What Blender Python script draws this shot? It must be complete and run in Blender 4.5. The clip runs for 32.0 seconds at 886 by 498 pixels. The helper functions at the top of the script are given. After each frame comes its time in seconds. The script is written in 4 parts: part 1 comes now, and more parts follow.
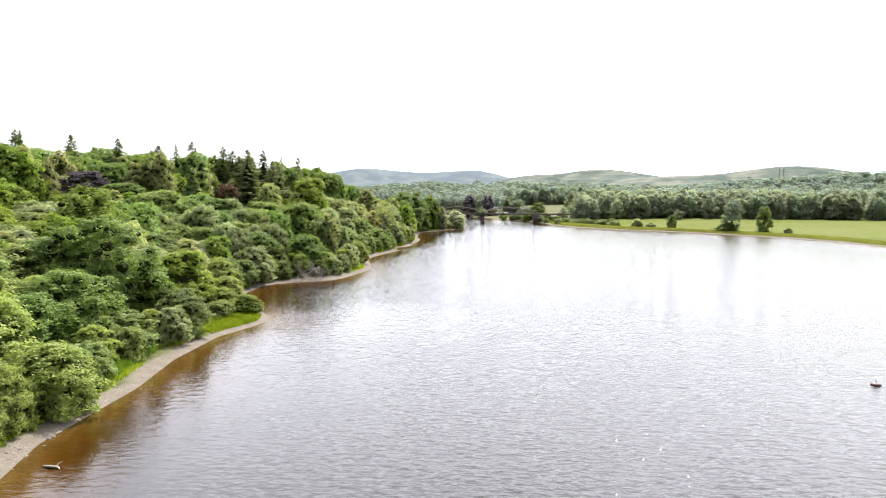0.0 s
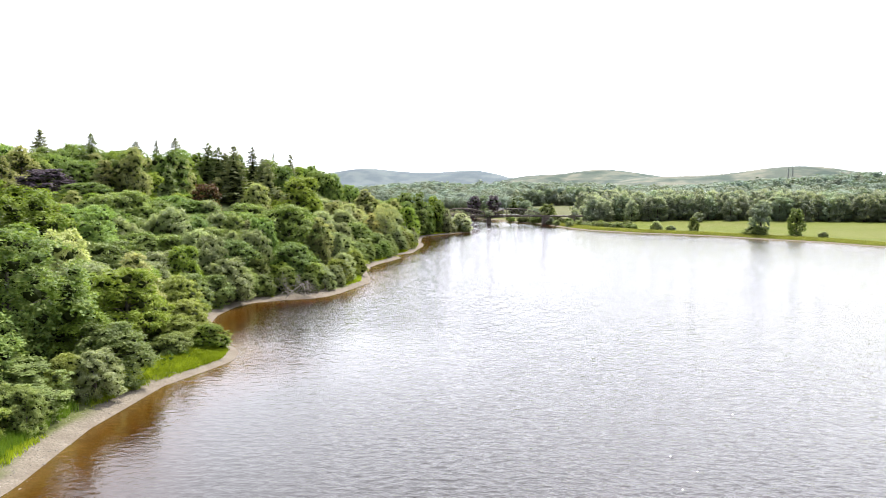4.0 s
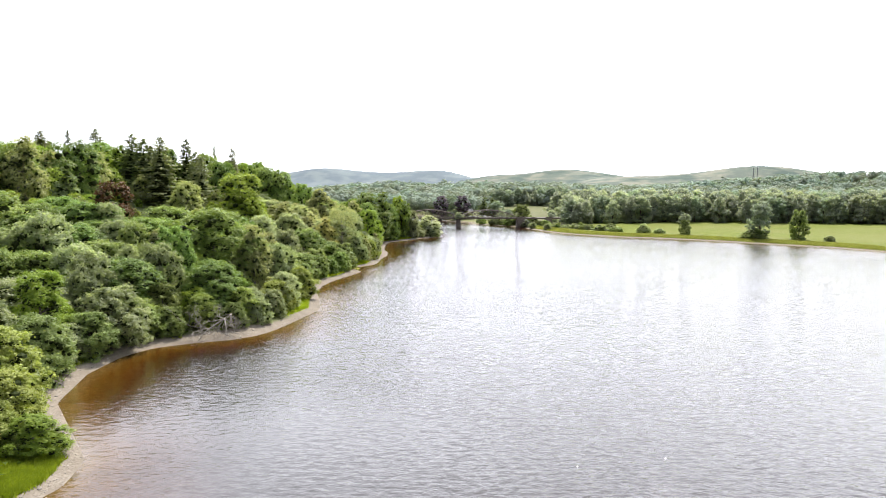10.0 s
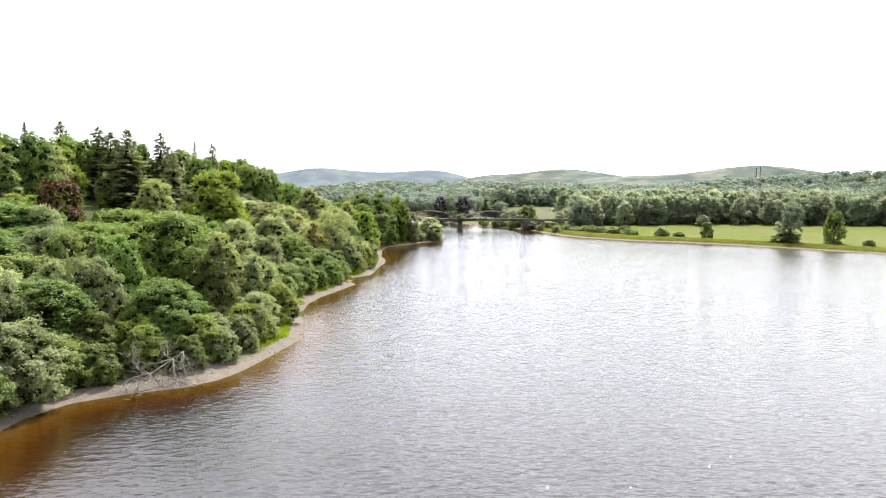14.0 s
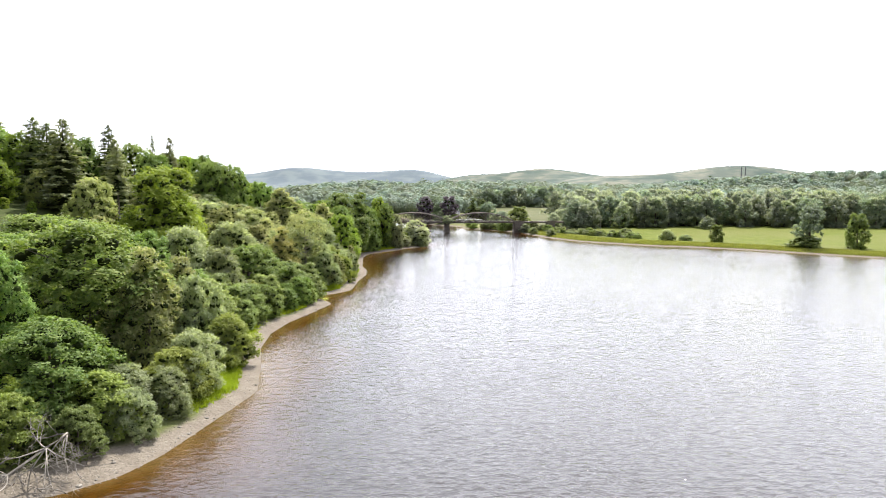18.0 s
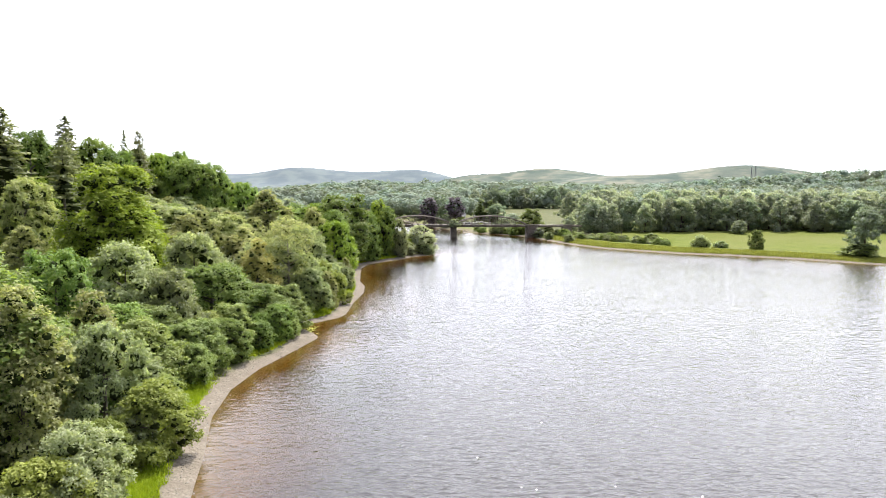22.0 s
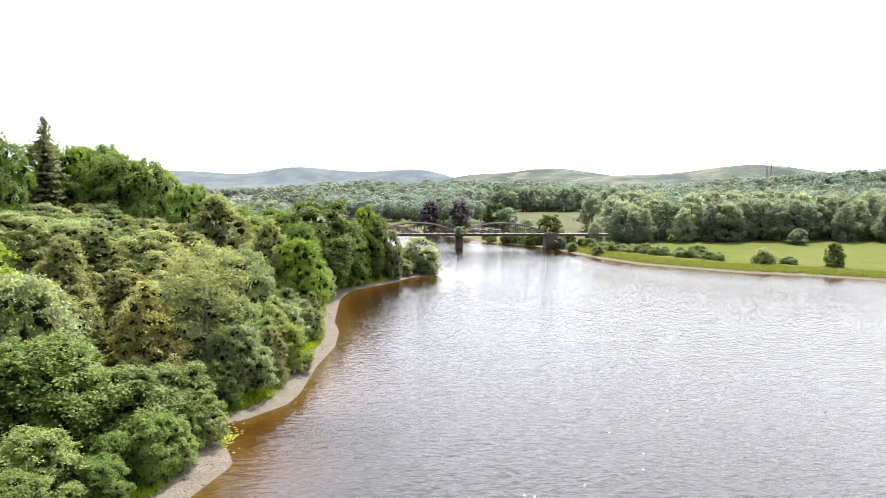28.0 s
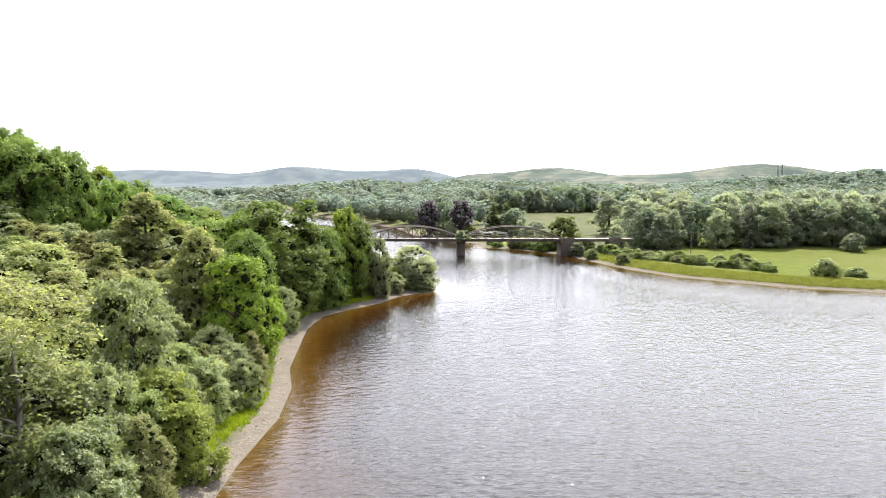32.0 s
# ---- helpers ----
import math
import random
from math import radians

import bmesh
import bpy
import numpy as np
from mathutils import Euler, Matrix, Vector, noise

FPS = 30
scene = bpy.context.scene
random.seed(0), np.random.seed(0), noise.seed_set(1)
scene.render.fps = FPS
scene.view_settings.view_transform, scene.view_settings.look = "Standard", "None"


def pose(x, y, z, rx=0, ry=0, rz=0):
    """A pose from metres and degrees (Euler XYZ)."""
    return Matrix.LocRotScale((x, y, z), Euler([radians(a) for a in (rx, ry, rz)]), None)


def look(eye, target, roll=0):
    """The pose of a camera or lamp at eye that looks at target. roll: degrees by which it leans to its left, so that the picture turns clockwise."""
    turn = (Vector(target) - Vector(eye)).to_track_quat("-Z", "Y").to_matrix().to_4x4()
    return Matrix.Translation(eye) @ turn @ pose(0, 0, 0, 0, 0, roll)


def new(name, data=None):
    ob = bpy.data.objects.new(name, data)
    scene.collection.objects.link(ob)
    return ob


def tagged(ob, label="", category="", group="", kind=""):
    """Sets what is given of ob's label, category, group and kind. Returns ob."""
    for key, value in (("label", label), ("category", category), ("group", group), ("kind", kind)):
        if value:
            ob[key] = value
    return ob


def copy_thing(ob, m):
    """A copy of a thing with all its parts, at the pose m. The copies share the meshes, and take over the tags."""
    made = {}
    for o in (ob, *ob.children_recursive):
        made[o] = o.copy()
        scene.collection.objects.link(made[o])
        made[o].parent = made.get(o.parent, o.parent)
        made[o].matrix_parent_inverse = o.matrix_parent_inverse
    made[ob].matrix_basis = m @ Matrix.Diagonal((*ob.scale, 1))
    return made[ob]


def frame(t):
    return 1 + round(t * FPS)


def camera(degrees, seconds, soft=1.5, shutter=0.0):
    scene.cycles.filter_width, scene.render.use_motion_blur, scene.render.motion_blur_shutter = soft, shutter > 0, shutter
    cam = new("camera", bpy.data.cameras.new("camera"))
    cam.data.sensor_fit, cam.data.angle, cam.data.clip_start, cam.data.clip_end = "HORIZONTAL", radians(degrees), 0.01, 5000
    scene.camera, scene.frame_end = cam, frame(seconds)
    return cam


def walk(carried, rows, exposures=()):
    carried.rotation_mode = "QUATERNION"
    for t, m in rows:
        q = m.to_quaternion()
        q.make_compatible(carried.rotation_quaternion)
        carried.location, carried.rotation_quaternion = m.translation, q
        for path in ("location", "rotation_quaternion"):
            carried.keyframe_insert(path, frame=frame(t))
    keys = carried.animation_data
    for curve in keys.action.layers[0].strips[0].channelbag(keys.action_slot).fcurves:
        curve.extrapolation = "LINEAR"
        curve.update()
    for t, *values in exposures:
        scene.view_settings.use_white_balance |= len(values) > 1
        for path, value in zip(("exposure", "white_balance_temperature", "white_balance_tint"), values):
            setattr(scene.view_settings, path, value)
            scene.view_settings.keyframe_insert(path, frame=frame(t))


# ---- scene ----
cam = camera(65.4, 32.0, 0.9)
PATH = [
    (0, (9.01, 4.00, 28.01), (5.32, 103.50, 18.72), 0.28),
    (2, (6.71, 19.95, 27.90), (3.03, 119.45, 18.63), 0.28),
    (4, (5.03, 35.44, 27.80), (1.35, 134.94, 18.55), 0.28),
    (6, (3.65, 50.58, 27.66), (-0.03, 150.09, 18.43), 0.28),
    (8, (2.37, 65.52, 27.49), (-1.30, 165.02, 18.26), 0.28),
    (8.5, (2.05, 69.23, 27.44), (-1.62, 168.74, 18.21), 0.28),
    (9, (1.73, 72.94, 27.38), (0.54, 172.51, 18.16), 0.28),
    (9.5, (1.40, 76.66, 27.33), (2.32, 176.22, 18.11), 0.28),
    (10, (1.08, 80.37, 27.28), (2.95, 179.92, 18.05), 0.28),
    (10.5, (0.75, 84.08, 27.22), (2.92, 183.63, 18.00), 0.28),
    (11, (0.42, 87.80, 27.17), (2.88, 187.34, 17.95), 0.28),
    (12.5, (-0.56, 99.01, 27.02), (1.95, 198.55, 17.79), 0.28),
    (14.5, (-1.85, 114.14, 26.86), (0.74, 213.68, 17.63), 0.28),
    (15.5, (-2.46, 121.82, 26.80), (1.56, 221.31, 17.58), 0.28),
    (16.5, (-3.02, 129.59, 26.77), (2.42, 229.01, 17.54), 0.28),
    (18, (-3.76, 141.45, 26.78), (1.63, 240.87, 17.54), 0.28),
    (20, (-4.48, 157.70, 26.89), (0.84, 257.12, 17.64), 0.28),
    (22, (-4.80, 174.51, 27.11), (0.45, 273.94, 17.84), 0.28),
    (24, (-4.66, 191.93, 27.40), (0.52, 291.36, 18.12), 0.28),
    (26, (-4.06, 210.00, 27.69), (1.08, 309.44, 18.40), 0.28),
    (28, (-3.05, 228.71, 27.85), (2.04, 328.15, 18.55), 0.28),
    (30, (-1.80, 248.04, 27.71), (3.25, 347.48, 18.40), 0.28),
    (32, (-0.56, 267.90, 27.03), (4.44, 367.34, 17.72), 0.28),
]
walk(cam, [(t, look(eye, target, roll)) for t, eye, target, roll in PATH], [(0.0, 0.84), (32.0, 0.84)])

# ---- light ----
SUN_AZ, SUN_EL = 22.0, 56.0          # degrees east of +y, degrees above the horizon
world = bpy.data.worlds.new("sky")
scene.world = world
world.use_nodes = True
wt = world.node_tree
wt.nodes.clear()
sky = wt.nodes.new("ShaderNodeTexSky")
sky.sky_type, sky.sun_disc = "NISHITA", False
sky.sun_elevation, sky.sun_rotation = radians(SUN_EL), radians(SUN_AZ)
sky.air_density, sky.dust_density, sky.ozone_density = 1.0, 2.0, 1.0
cloud_at = wt.nodes.new("ShaderNodeTexCoord")
cloud_map = wt.nodes.new("ShaderNodeMapping")
cloud_map.inputs["Scale"].default_value = (1.0, 1.0, 4.0)
cloud = wt.nodes.new("ShaderNodeTexNoise")
cloud.inputs["Scale"].default_value, cloud.inputs["Detail"].default_value = 3.0, 6.0
cover = wt.nodes.new("ShaderNodeMapRange")
cover.inputs["From Min"].default_value, cover.inputs["From Max"].default_value = 0.3, 0.62
cover.inputs["To Min"].default_value, cover.inputs["To Max"].default_value = 0.91, 0.97
rise = wt.nodes.new("ShaderNodeSeparateXYZ")
thin = wt.nodes.new("ShaderNodeMapRange")
thin.interpolation_type = "SMOOTHSTEP"
thin.inputs["From Min"].default_value, thin.inputs["From Max"].default_value = 0.3, 0.95
thin.inputs["To Min"].default_value, thin.inputs["To Max"].default_value = 1.0, 0.22
amount = wt.nodes.new("ShaderNodeMath")
amount.operation = "MULTIPLY"
veil = wt.nodes.new("ShaderNodeMixRGB")
facing = wt.nodes.new("ShaderNodeVectorMath")
facing.operation = "DOT_PRODUCT"
facing.inputs[1].default_value = (math.sin(radians(SUN_AZ)) * math.cos(radians(SUN_EL)), math.cos(radians(SUN_AZ)) * math.cos(radians(SUN_EL)), math.sin(radians(SUN_EL)))
glow = wt.nodes.new("ShaderNodeMapRange")
glow.interpolation_type = "SMOOTHSTEP"
glow.inputs["From Min"].default_value, glow.inputs["From Max"].default_value = 0.06, 0.95
glow.inputs["To Min"].default_value, glow.inputs["To Max"].default_value = 0.05, 1.3
white = wt.nodes.new("ShaderNodeVectorMath")
white.operation = "SCALE"
white.inputs[0].default_value = (28.6, 29.0, 31.6)
back = wt.nodes.new("ShaderNodeBackground")
back.inputs["Strength"].default_value = 0.09
wout = wt.nodes.new("ShaderNodeOutputWorld")
for a, b in ((cloud_at.outputs["Generated"], cloud_map.inputs["Vector"]), (cloud_map.outputs["Vector"], cloud.inputs["Vector"]),
             (cloud.outputs["Fac"], cover.inputs["Value"]), (cover.outputs["Result"], amount.inputs[0]),
             (cloud_at.outputs["Generated"], rise.inputs["Vector"]), (rise.outputs["Z"], thin.inputs["Value"]),
             (thin.outputs["Result"], amount.inputs[1]), (amount.outputs[0], veil.inputs["Fac"]),
             (cloud_at.outputs["Generated"], facing.inputs[0]), (facing.outputs["Value"], glow.inputs["Value"]),
             (glow.outputs["Result"], white.inputs["Scale"]), (white.outputs["Vector"], veil.inputs["Color2"]),
             (sky.outputs["Color"], veil.inputs["Color1"]), (veil.outputs["Color"], back.inputs["Color"]),
             (back.outputs["Background"], wout.inputs["Surface"])):
    wt.links.new(a, b)
sun = new("sun", bpy.data.lights.new("sun", "SUN"))
sun.data.energy, sun.data.angle, sun.data.color = 5.0, radians(0.6), (1.0, 0.95, 0.86)
az, el = radians(SUN_AZ), radians(SUN_EL)
sun.matrix_basis = look((0, 0, 0), (-math.sin(az) * math.cos(el), -math.cos(az) * math.cos(el), -math.sin(el)))


# ---- materials ----
def material(name, rough=0.7):
    m = bpy.data.materials.new(name)
    m.use_nodes = True
    nt = m.node_tree
    bsdf = nt.nodes["Principled BSDF"]
    bsdf.inputs["Roughness"].default_value = rough
    return m, nt, bsdf


def node(nt, kind, **values):
    n = nt.nodes.new(kind)
    for k, v in values.items():
        n.inputs[k.replace("_", " ")].default_value = v
    return n


def mix(nt, fac, a, b, blend="MIX"):
    """A colour mix; fac, a and b are sockets or values."""
    n = nt.nodes.new("ShaderNodeMixRGB")
    n.blend_type = blend
    for sock, v in zip(n.inputs, (fac, a, b)):
        if isinstance(v, bpy.types.NodeSocket):
            nt.links.new(v, sock)
        elif isinstance(v, tuple):
            sock.default_value = (*v, 1)
        else:
            sock.default_value = v
    return n.outputs["Color"]


def grain(nt, scale, detail=5.0, lo=0.35, hi=0.65, coords="Object", stretch=None):
    """Noise between 0 and 1 at that scale."""
    tc = nt.nodes.new("ShaderNodeTexCoord")
    nz = node(nt, "ShaderNodeTexNoise", Scale=scale, Detail=detail)
    src = tc.outputs[coords]
    if stretch:
        mp = node(nt, "ShaderNodeMapping", Scale=stretch)
        nt.links.new(src, mp.inputs["Vector"])
        src = mp.outputs["Vector"]
    nt.links.new(src, nz.inputs["Vector"])
    mr = node(nt, "ShaderNodeMapRange", From_Min=lo, From_Max=hi)
    nt.links.new(nz.outputs["Fac"], mr.inputs["Value"])
    return mr.outputs["Result"]


def bump(nt, bsdf, height, strength, distance):
    b = node(nt, "ShaderNodeBump", Strength=strength, Distance=distance)
    nt.links.new(height, b.inputs["Height"])
    nt.links.new(b.outputs["Normal"], bsdf.inputs["Normal"])


def attr(nt, name):
    a = nt.nodes.new("ShaderNodeAttribute")
    a.attribute_name = name
    return a.outputs["Fac"]


def solid(name, a, b, scale, rough=0.8, relief=0.3, size=0.02, metal=0.0):
    """Two tones in grain and stains, with fine relief."""
    m, nt, bsdf = material(name, rough)
    c = mix(nt, grain(nt, scale), a, b)
    c = mix(nt, grain(nt, scale * 0.13, 3.0), c, tuple(v * 0.7 for v in a))
    nt.links.new(c, bsdf.inputs["Base Color"])
    bsdf.inputs["Metallic"].default_value = metal
    bump(nt, bsdf, grain(nt, scale * 3), relief, size)
    return m


def leaf(name, a, b, thin=0.42, rough=0.55, by_tree=False, gloss=0.12):
    """Foliage between two greens: by tree, by clump and by leaf."""
    m, nt, bsdf = material(name, rough)
    geo = nt.nodes.new("ShaderNodeNewGeometry")
    info = nt.nodes.new("ShaderNodeObjectInfo")
    c = mix(nt, attr(nt, "tone") if by_tree else geo.outputs["Random Per Island"], a, b)
    c = mix(nt, grain(nt, 0.5, 3.0, 0.45, 0.75), c, tuple(v * 0.8 for v in a))
    value = node(nt, "ShaderNodeMapRange", To_Min=0.74, To_Max=1.2)
    nt.links.new(info.outputs["Random"], value.inputs["Value"])
    spin = nt.nodes.new("ShaderNodeMath")
    spin.operation = "FRACT"
    seven = nt.nodes.new("ShaderNodeMath")
    seven.operation = "MULTIPLY"
    seven.inputs[1].default_value = 7.0
    nt.links.new(info.outputs["Random"], seven.inputs[0])
    nt.links.new(seven.outputs[0], spin.inputs[0])
    hue = node(nt, "ShaderNodeMapRange", To_Min=0.482, To_Max=0.504)
    nt.links.new(spin.outputs[0], hue.inputs["Value"])
    hsv = nt.nodes.new("ShaderNodeHueSaturation")
    nt.links.new(value.outputs["Result"], hsv.inputs["Value"])
    nt.links.new(hue.outputs["Result"], hsv.inputs["Hue"])
    nt.links.new(c, hsv.inputs["Color"])
    nt.links.new(hsv.outputs["Color"], bsdf.inputs["Base Color"])
    bsdf.inputs["Specular IOR Level"].default_value = gloss
    tr = nt.nodes.new("ShaderNodeBsdfTranslucent")
    warm = mix(nt, 1.0, hsv.outputs["Color"], (1.17, 1.25, 0.62), "MULTIPLY")
    nt.links.new(warm, tr.inputs["Color"])
    mx = node(nt, "ShaderNodeMixShader", Fac=thin)
    nt.links.new(bsdf.outputs["BSDF"], mx.inputs[1])
    nt.links.new(tr.outputs["BSDF"], mx.inputs[2])
    nt.links.new(mx.outputs["Shader"], nt.nodes["Material Output"].inputs["Surface"])
    return m


M_OAK = leaf("leaf_oak", (0.129, 0.206, 0.0551), (0.267, 0.338, 0.1))
M_DARK = leaf("leaf_dark_broadleaf", (0.127, 0.215, 0.0569), (0.254, 0.337, 0.0917))
M_LIME = leaf("leaf_lime", (0.168, 0.251, 0.0355), (0.286, 0.363, 0.0643))
M_WILLOW = leaf("leaf_willow", (0.25, 0.297, 0.167), (0.406, 0.436, 0.285), 0.5)
M_BIRCH = leaf("leaf_birch", (0.254, 0.273, 0.132), (0.398, 0.392, 0.21), 0.5)
M_OLIVE = leaf("leaf_olive_birch", (0.289, 0.276, 0.109), (0.446, 0.414, 0.182))
M_ALDER = leaf("leaf_alder", (0.18, 0.242, 0.0855), (0.299, 0.346, 0.133))
M_GOLD = leaf("leaf_golden_willow", (0.218, 0.269, 0.0722), (0.327, 0.376, 0.113))
M_PALE = leaf("leaf_whitebeam", (0.309, 0.365, 0.167), (0.456, 0.467, 0.253), 0.5)
M_SILVER = leaf("leaf_silver_willow", (0.31, 0.33, 0.24), (0.42, 0.43, 0.33), 0.5)
M_COPPER = leaf("leaf_copper_beech", (0.0826, 0.0637, 0.096), (0.144, 0.106, 0.14), 0.2)
M_RUST = leaf("leaf_rust_beech", (0.091, 0.0513, 0.0208), (0.16, 0.077, 0.0312), 0.2)
M_SPRUCE = leaf("needle_spruce", (0.126, 0.165, 0.0712), (0.222, 0.253, 0.114))
M_FIR = leaf("needle_fir", (0.168, 0.193, 0.102), (0.279, 0.286, 0.158))
# far greens lifted towards pale blue-grey: distance haze painted into the leaf colour
M_FARWOOD = leaf("leaf_hazed_wood", (0.29, 0.322, 0.274), (0.413, 0.432, 0.364))
M_FARDEEP = leaf("leaf_hazed_deep", (0.22, 0.284, 0.232), (0.348, 0.399, 0.315))
M_FARPALE = leaf("leaf_hazed_pale", (0.319, 0.35, 0.308), (0.448, 0.466, 0.421), 0.6)
M_FARMIX = leaf("leaf_hazed_mixed", (0.227, 0.289, 0.248), (0.352, 0.407, 0.333), 0.2, 0.7, True, 0.04)
M_GRASS = leaf("grass_blade", (0.196, 0.281, 0.0194), (0.313, 0.4, 0.0378), 0.4)
M_REED = leaf("reed_blade", (0.090, 0.163, 0.019), (0.133, 0.216, 0.034), 0.4)
M_LILY = leaf("lily_pad", (0.2, 0.24, 0.03), (0.4, 0.4, 0.06), 0.1)
M_UNDER = leaf("leaf_bracken", (0.05, 0.085, 0.018), (0.09, 0.13, 0.03), 0.3, 0.8, False, 0.02)
# haze is in these far greens too, paler and bluer than near leaves
M_FARDARK = leaf("leaf_hazed_dark", (0.183, 0.247, 0.212), (0.278, 0.341, 0.278), 0.2, 0.7, True, 0.04)
M_FARGREY = leaf("leaf_hazed_grey", (0.2, 0.236, 0.179), (0.286, 0.312, 0.236), 0.2, 0.7, True, 0.04)
M_FAROLIVE = leaf("leaf_hazed_olive", (0.168, 0.213, 0.172), (0.243, 0.282, 0.229), 0.2, 0.7, True, 0.04)
M_ROUGHGRASS = leaf("rough_grass_blade", (0.245, 0.27, 0.075), (0.35, 0.36, 0.12), 0.3)
M_PEBBLE = solid("pebble", (0.14, 0.125, 0.105), (0.33, 0.3, 0.26), 1.5, 0.85, 0.3, 0.02)
M_BUOY = solid("red_buoy_paint", (0.05, 0.012, 0.012), (0.09, 0.02, 0.018), 3.0, 0.5, 0.1, 0.01)
M_POLE = solid("weathered_pole", (0.3, 0.27, 0.23), (0.42, 0.39, 0.34), 3.0, 0.85, 0.3, 0.01)
# near-black green for crown cores: the shade between boughs, put into the colour
M_HEART = leaf("crown_shade", (0.02, 0.03, 0.008), (0.034, 0.046, 0.013), 0.0, 0.8, False, 0.05)
# pale cores for far crowns: painted haze fills the gaps between boughs
M_FARHEART = leaf("inner_hazed_foliage", (0.259, 0.324, 0.252), (0.387, 0.447, 0.352), 0.25, 0.8, False, 0.05)
# the same painted shade for the cores of willows, birches and alders
M_MIDHEART = leaf("crown_shade_mid", (0.0225, 0.033, 0.00975), (0.0375, 0.0495, 0.015), 0.0, 0.8, False, 0.05)
M_SLATE = solid("roof_slate", (0.07, 0.075, 0.085), (0.13, 0.13, 0.14), 1.5, 0.7, 0.3, 0.02)
M_WHITEWASH = solid("whitewash", (0.6, 0.59, 0.56), (0.75, 0.74, 0.71), 1.0, 0.8, 0.2, 0.01)
M_PANE = solid("dark_pane", (0.015, 0.017, 0.02), (0.03, 0.032, 0.035), 2.0, 0.1, 0.02, 0.002)
M_STEEL = solid("galvanised_steel", (0.25, 0.26, 0.27), (0.36, 0.37, 0.38), 2.0, 0.5, 0.1, 0.01, 0.6)
M_BARK = solid("bark", (0.09, 0.075, 0.06), (0.17, 0.15, 0.13), 4.0, 0.9, 0.6, 0.03)
M_DEADWOOD = solid("bleached_wood", (0.2, 0.18, 0.155), (0.37, 0.335, 0.285), 3.0, 0.8, 0.5, 0.02)
M_DRIFT = solid("pale_driftwood", (0.26, 0.22, 0.17), (0.42, 0.37, 0.3), 3.0, 0.8, 0.4, 0.02)
M_STONE = solid("pier_stone", (0.16, 0.13, 0.11), (0.28, 0.24, 0.21), 1.2, 0.9, 0.6, 0.04)
M_IRON = solid("rusted_iron", (0.17, 0.14, 0.12), (0.3, 0.255, 0.22), 2.0, 0.6, 0.3, 0.01, 0.3)


def water_material():
    m, nt, bsdf = material("loch_water", 0.035)
    deep = attr(nt, "depth")
    ramp = nt.nodes.new("ShaderNodeValToRGB")
    nt.links.new(deep, ramp.inputs["Fac"])
    e = ramp.color_ramp.elements
    e[0].position, e[0].color = 0.0, (0.088, 0.052, 0.016, 1)
    e[1].position, e[1].color = 1.0, (0.012, 0.009, 0.007, 1)
    for at, c in ((0.16, (0.06, 0.0265, 0.0035)), (0.42, (0.03, 0.0098, 0.0017)), (0.8, (0.013, 0.0062, 0.004))):
        q = e.new(at)
        q.color = (*c, 1)
    c = mix(nt, grain(nt, 0.4), ramp.outputs["Color"], mix(nt, 0.75, (0, 0, 0), ramp.outputs["Color"]))
    nt.links.new(c, bsdf.inputs["Base Color"])
    bsdf.inputs["IOR"].default_value = 1.333
    wave = nt.nodes.new("ShaderNodeMath")
    wave.operation = "ADD"
    big = grain(nt, 1.15, 4.0, 0.3, 0.7, stretch=(0.55, 1.0, 1.0))
    fine = grain(nt, 6.0, 3.0, 0.3, 0.7, stretch=(0.6, 1.0, 1.0))
    half = nt.nodes.new("ShaderNodeMath")
    half.operation = "MULTIPLY"
    half.inputs[1].default_value = 0.25
    nt.links.new(fine, half.inputs[0])
    nt.links.new(big, wave.inputs[0])
    nt.links.new(half.outputs[0], wave.inputs[1])
    calm = node(nt, "ShaderNodeMapRange", To_Min=0.96, To_Max=1.0)
    nt.links.new(grain(nt, 0.02, 3.0, 0.35, 0.6), calm.inputs["Value"])
    lee = node(nt, "ShaderNodeMapRange", From_Max=1.0, To_Min=0.3, To_Max=1.0)
    nt.links.new(attr(nt, "open"), lee.inputs["Value"])
    force = nt.nodes.new("ShaderNodeMath")
    force.operation = "MULTIPLY"
    nt.links.new(calm.outputs["Result"], force.inputs[0])
    nt.links.new(lee.outputs["Result"], force.inputs[1])
    b = node(nt, "ShaderNodeBump", Distance=0.07)
    nt.links.new(force.outputs[0], b.inputs["Strength"])
    nt.links.new(wave.outputs[0], b.inputs["Height"])
    # small steep ripples that hold their slope far out
    chop = nt.nodes.new("ShaderNodeTexNoise")
    chop.inputs["Scale"].default_value, chop.inputs["Detail"].default_value = 1.9, 2.5
    tc = nt.nodes.new("ShaderNodeTexCoord")
    wide = node(nt, "ShaderNodeMapping", Scale=(0.55, 1.0, 1.0))
    nt.links.new(tc.outputs["Object"], wide.inputs["Vector"])
    nt.links.new(wide.outputs["Vector"], chop.inputs["Vector"])
    level = nt.nodes.new("ShaderNodeVectorMath")
    level.operation = "SUBTRACT"
    level.inputs[1].default_value = (0.5, 0.5, 0.5)
    nt.links.new(chop.outputs["Color"], level.inputs[0])
    slope = nt.nodes.new("ShaderNodeVectorMath")
    slope.operation = "MULTIPLY"
    slope.inputs[1].default_value = (0.19, 0.38, 0.0)
    nt.links.new(level.outputs["Vector"], slope.inputs[0])
    tilt = nt.nodes.new("ShaderNodeVectorMath")
    nt.links.new(b.outputs["Normal"], tilt.inputs[0])
    calmer = nt.nodes.new("ShaderNodeVectorMath")
    calmer.operation = "SCALE"
    nt.links.new(slope.outputs["Vector"], calmer.inputs[0])
    nt.links.new(lee.outputs["Result"], calmer.inputs["Scale"])
    nt.links.new(calmer.outputs["Vector"], tilt.inputs[1])
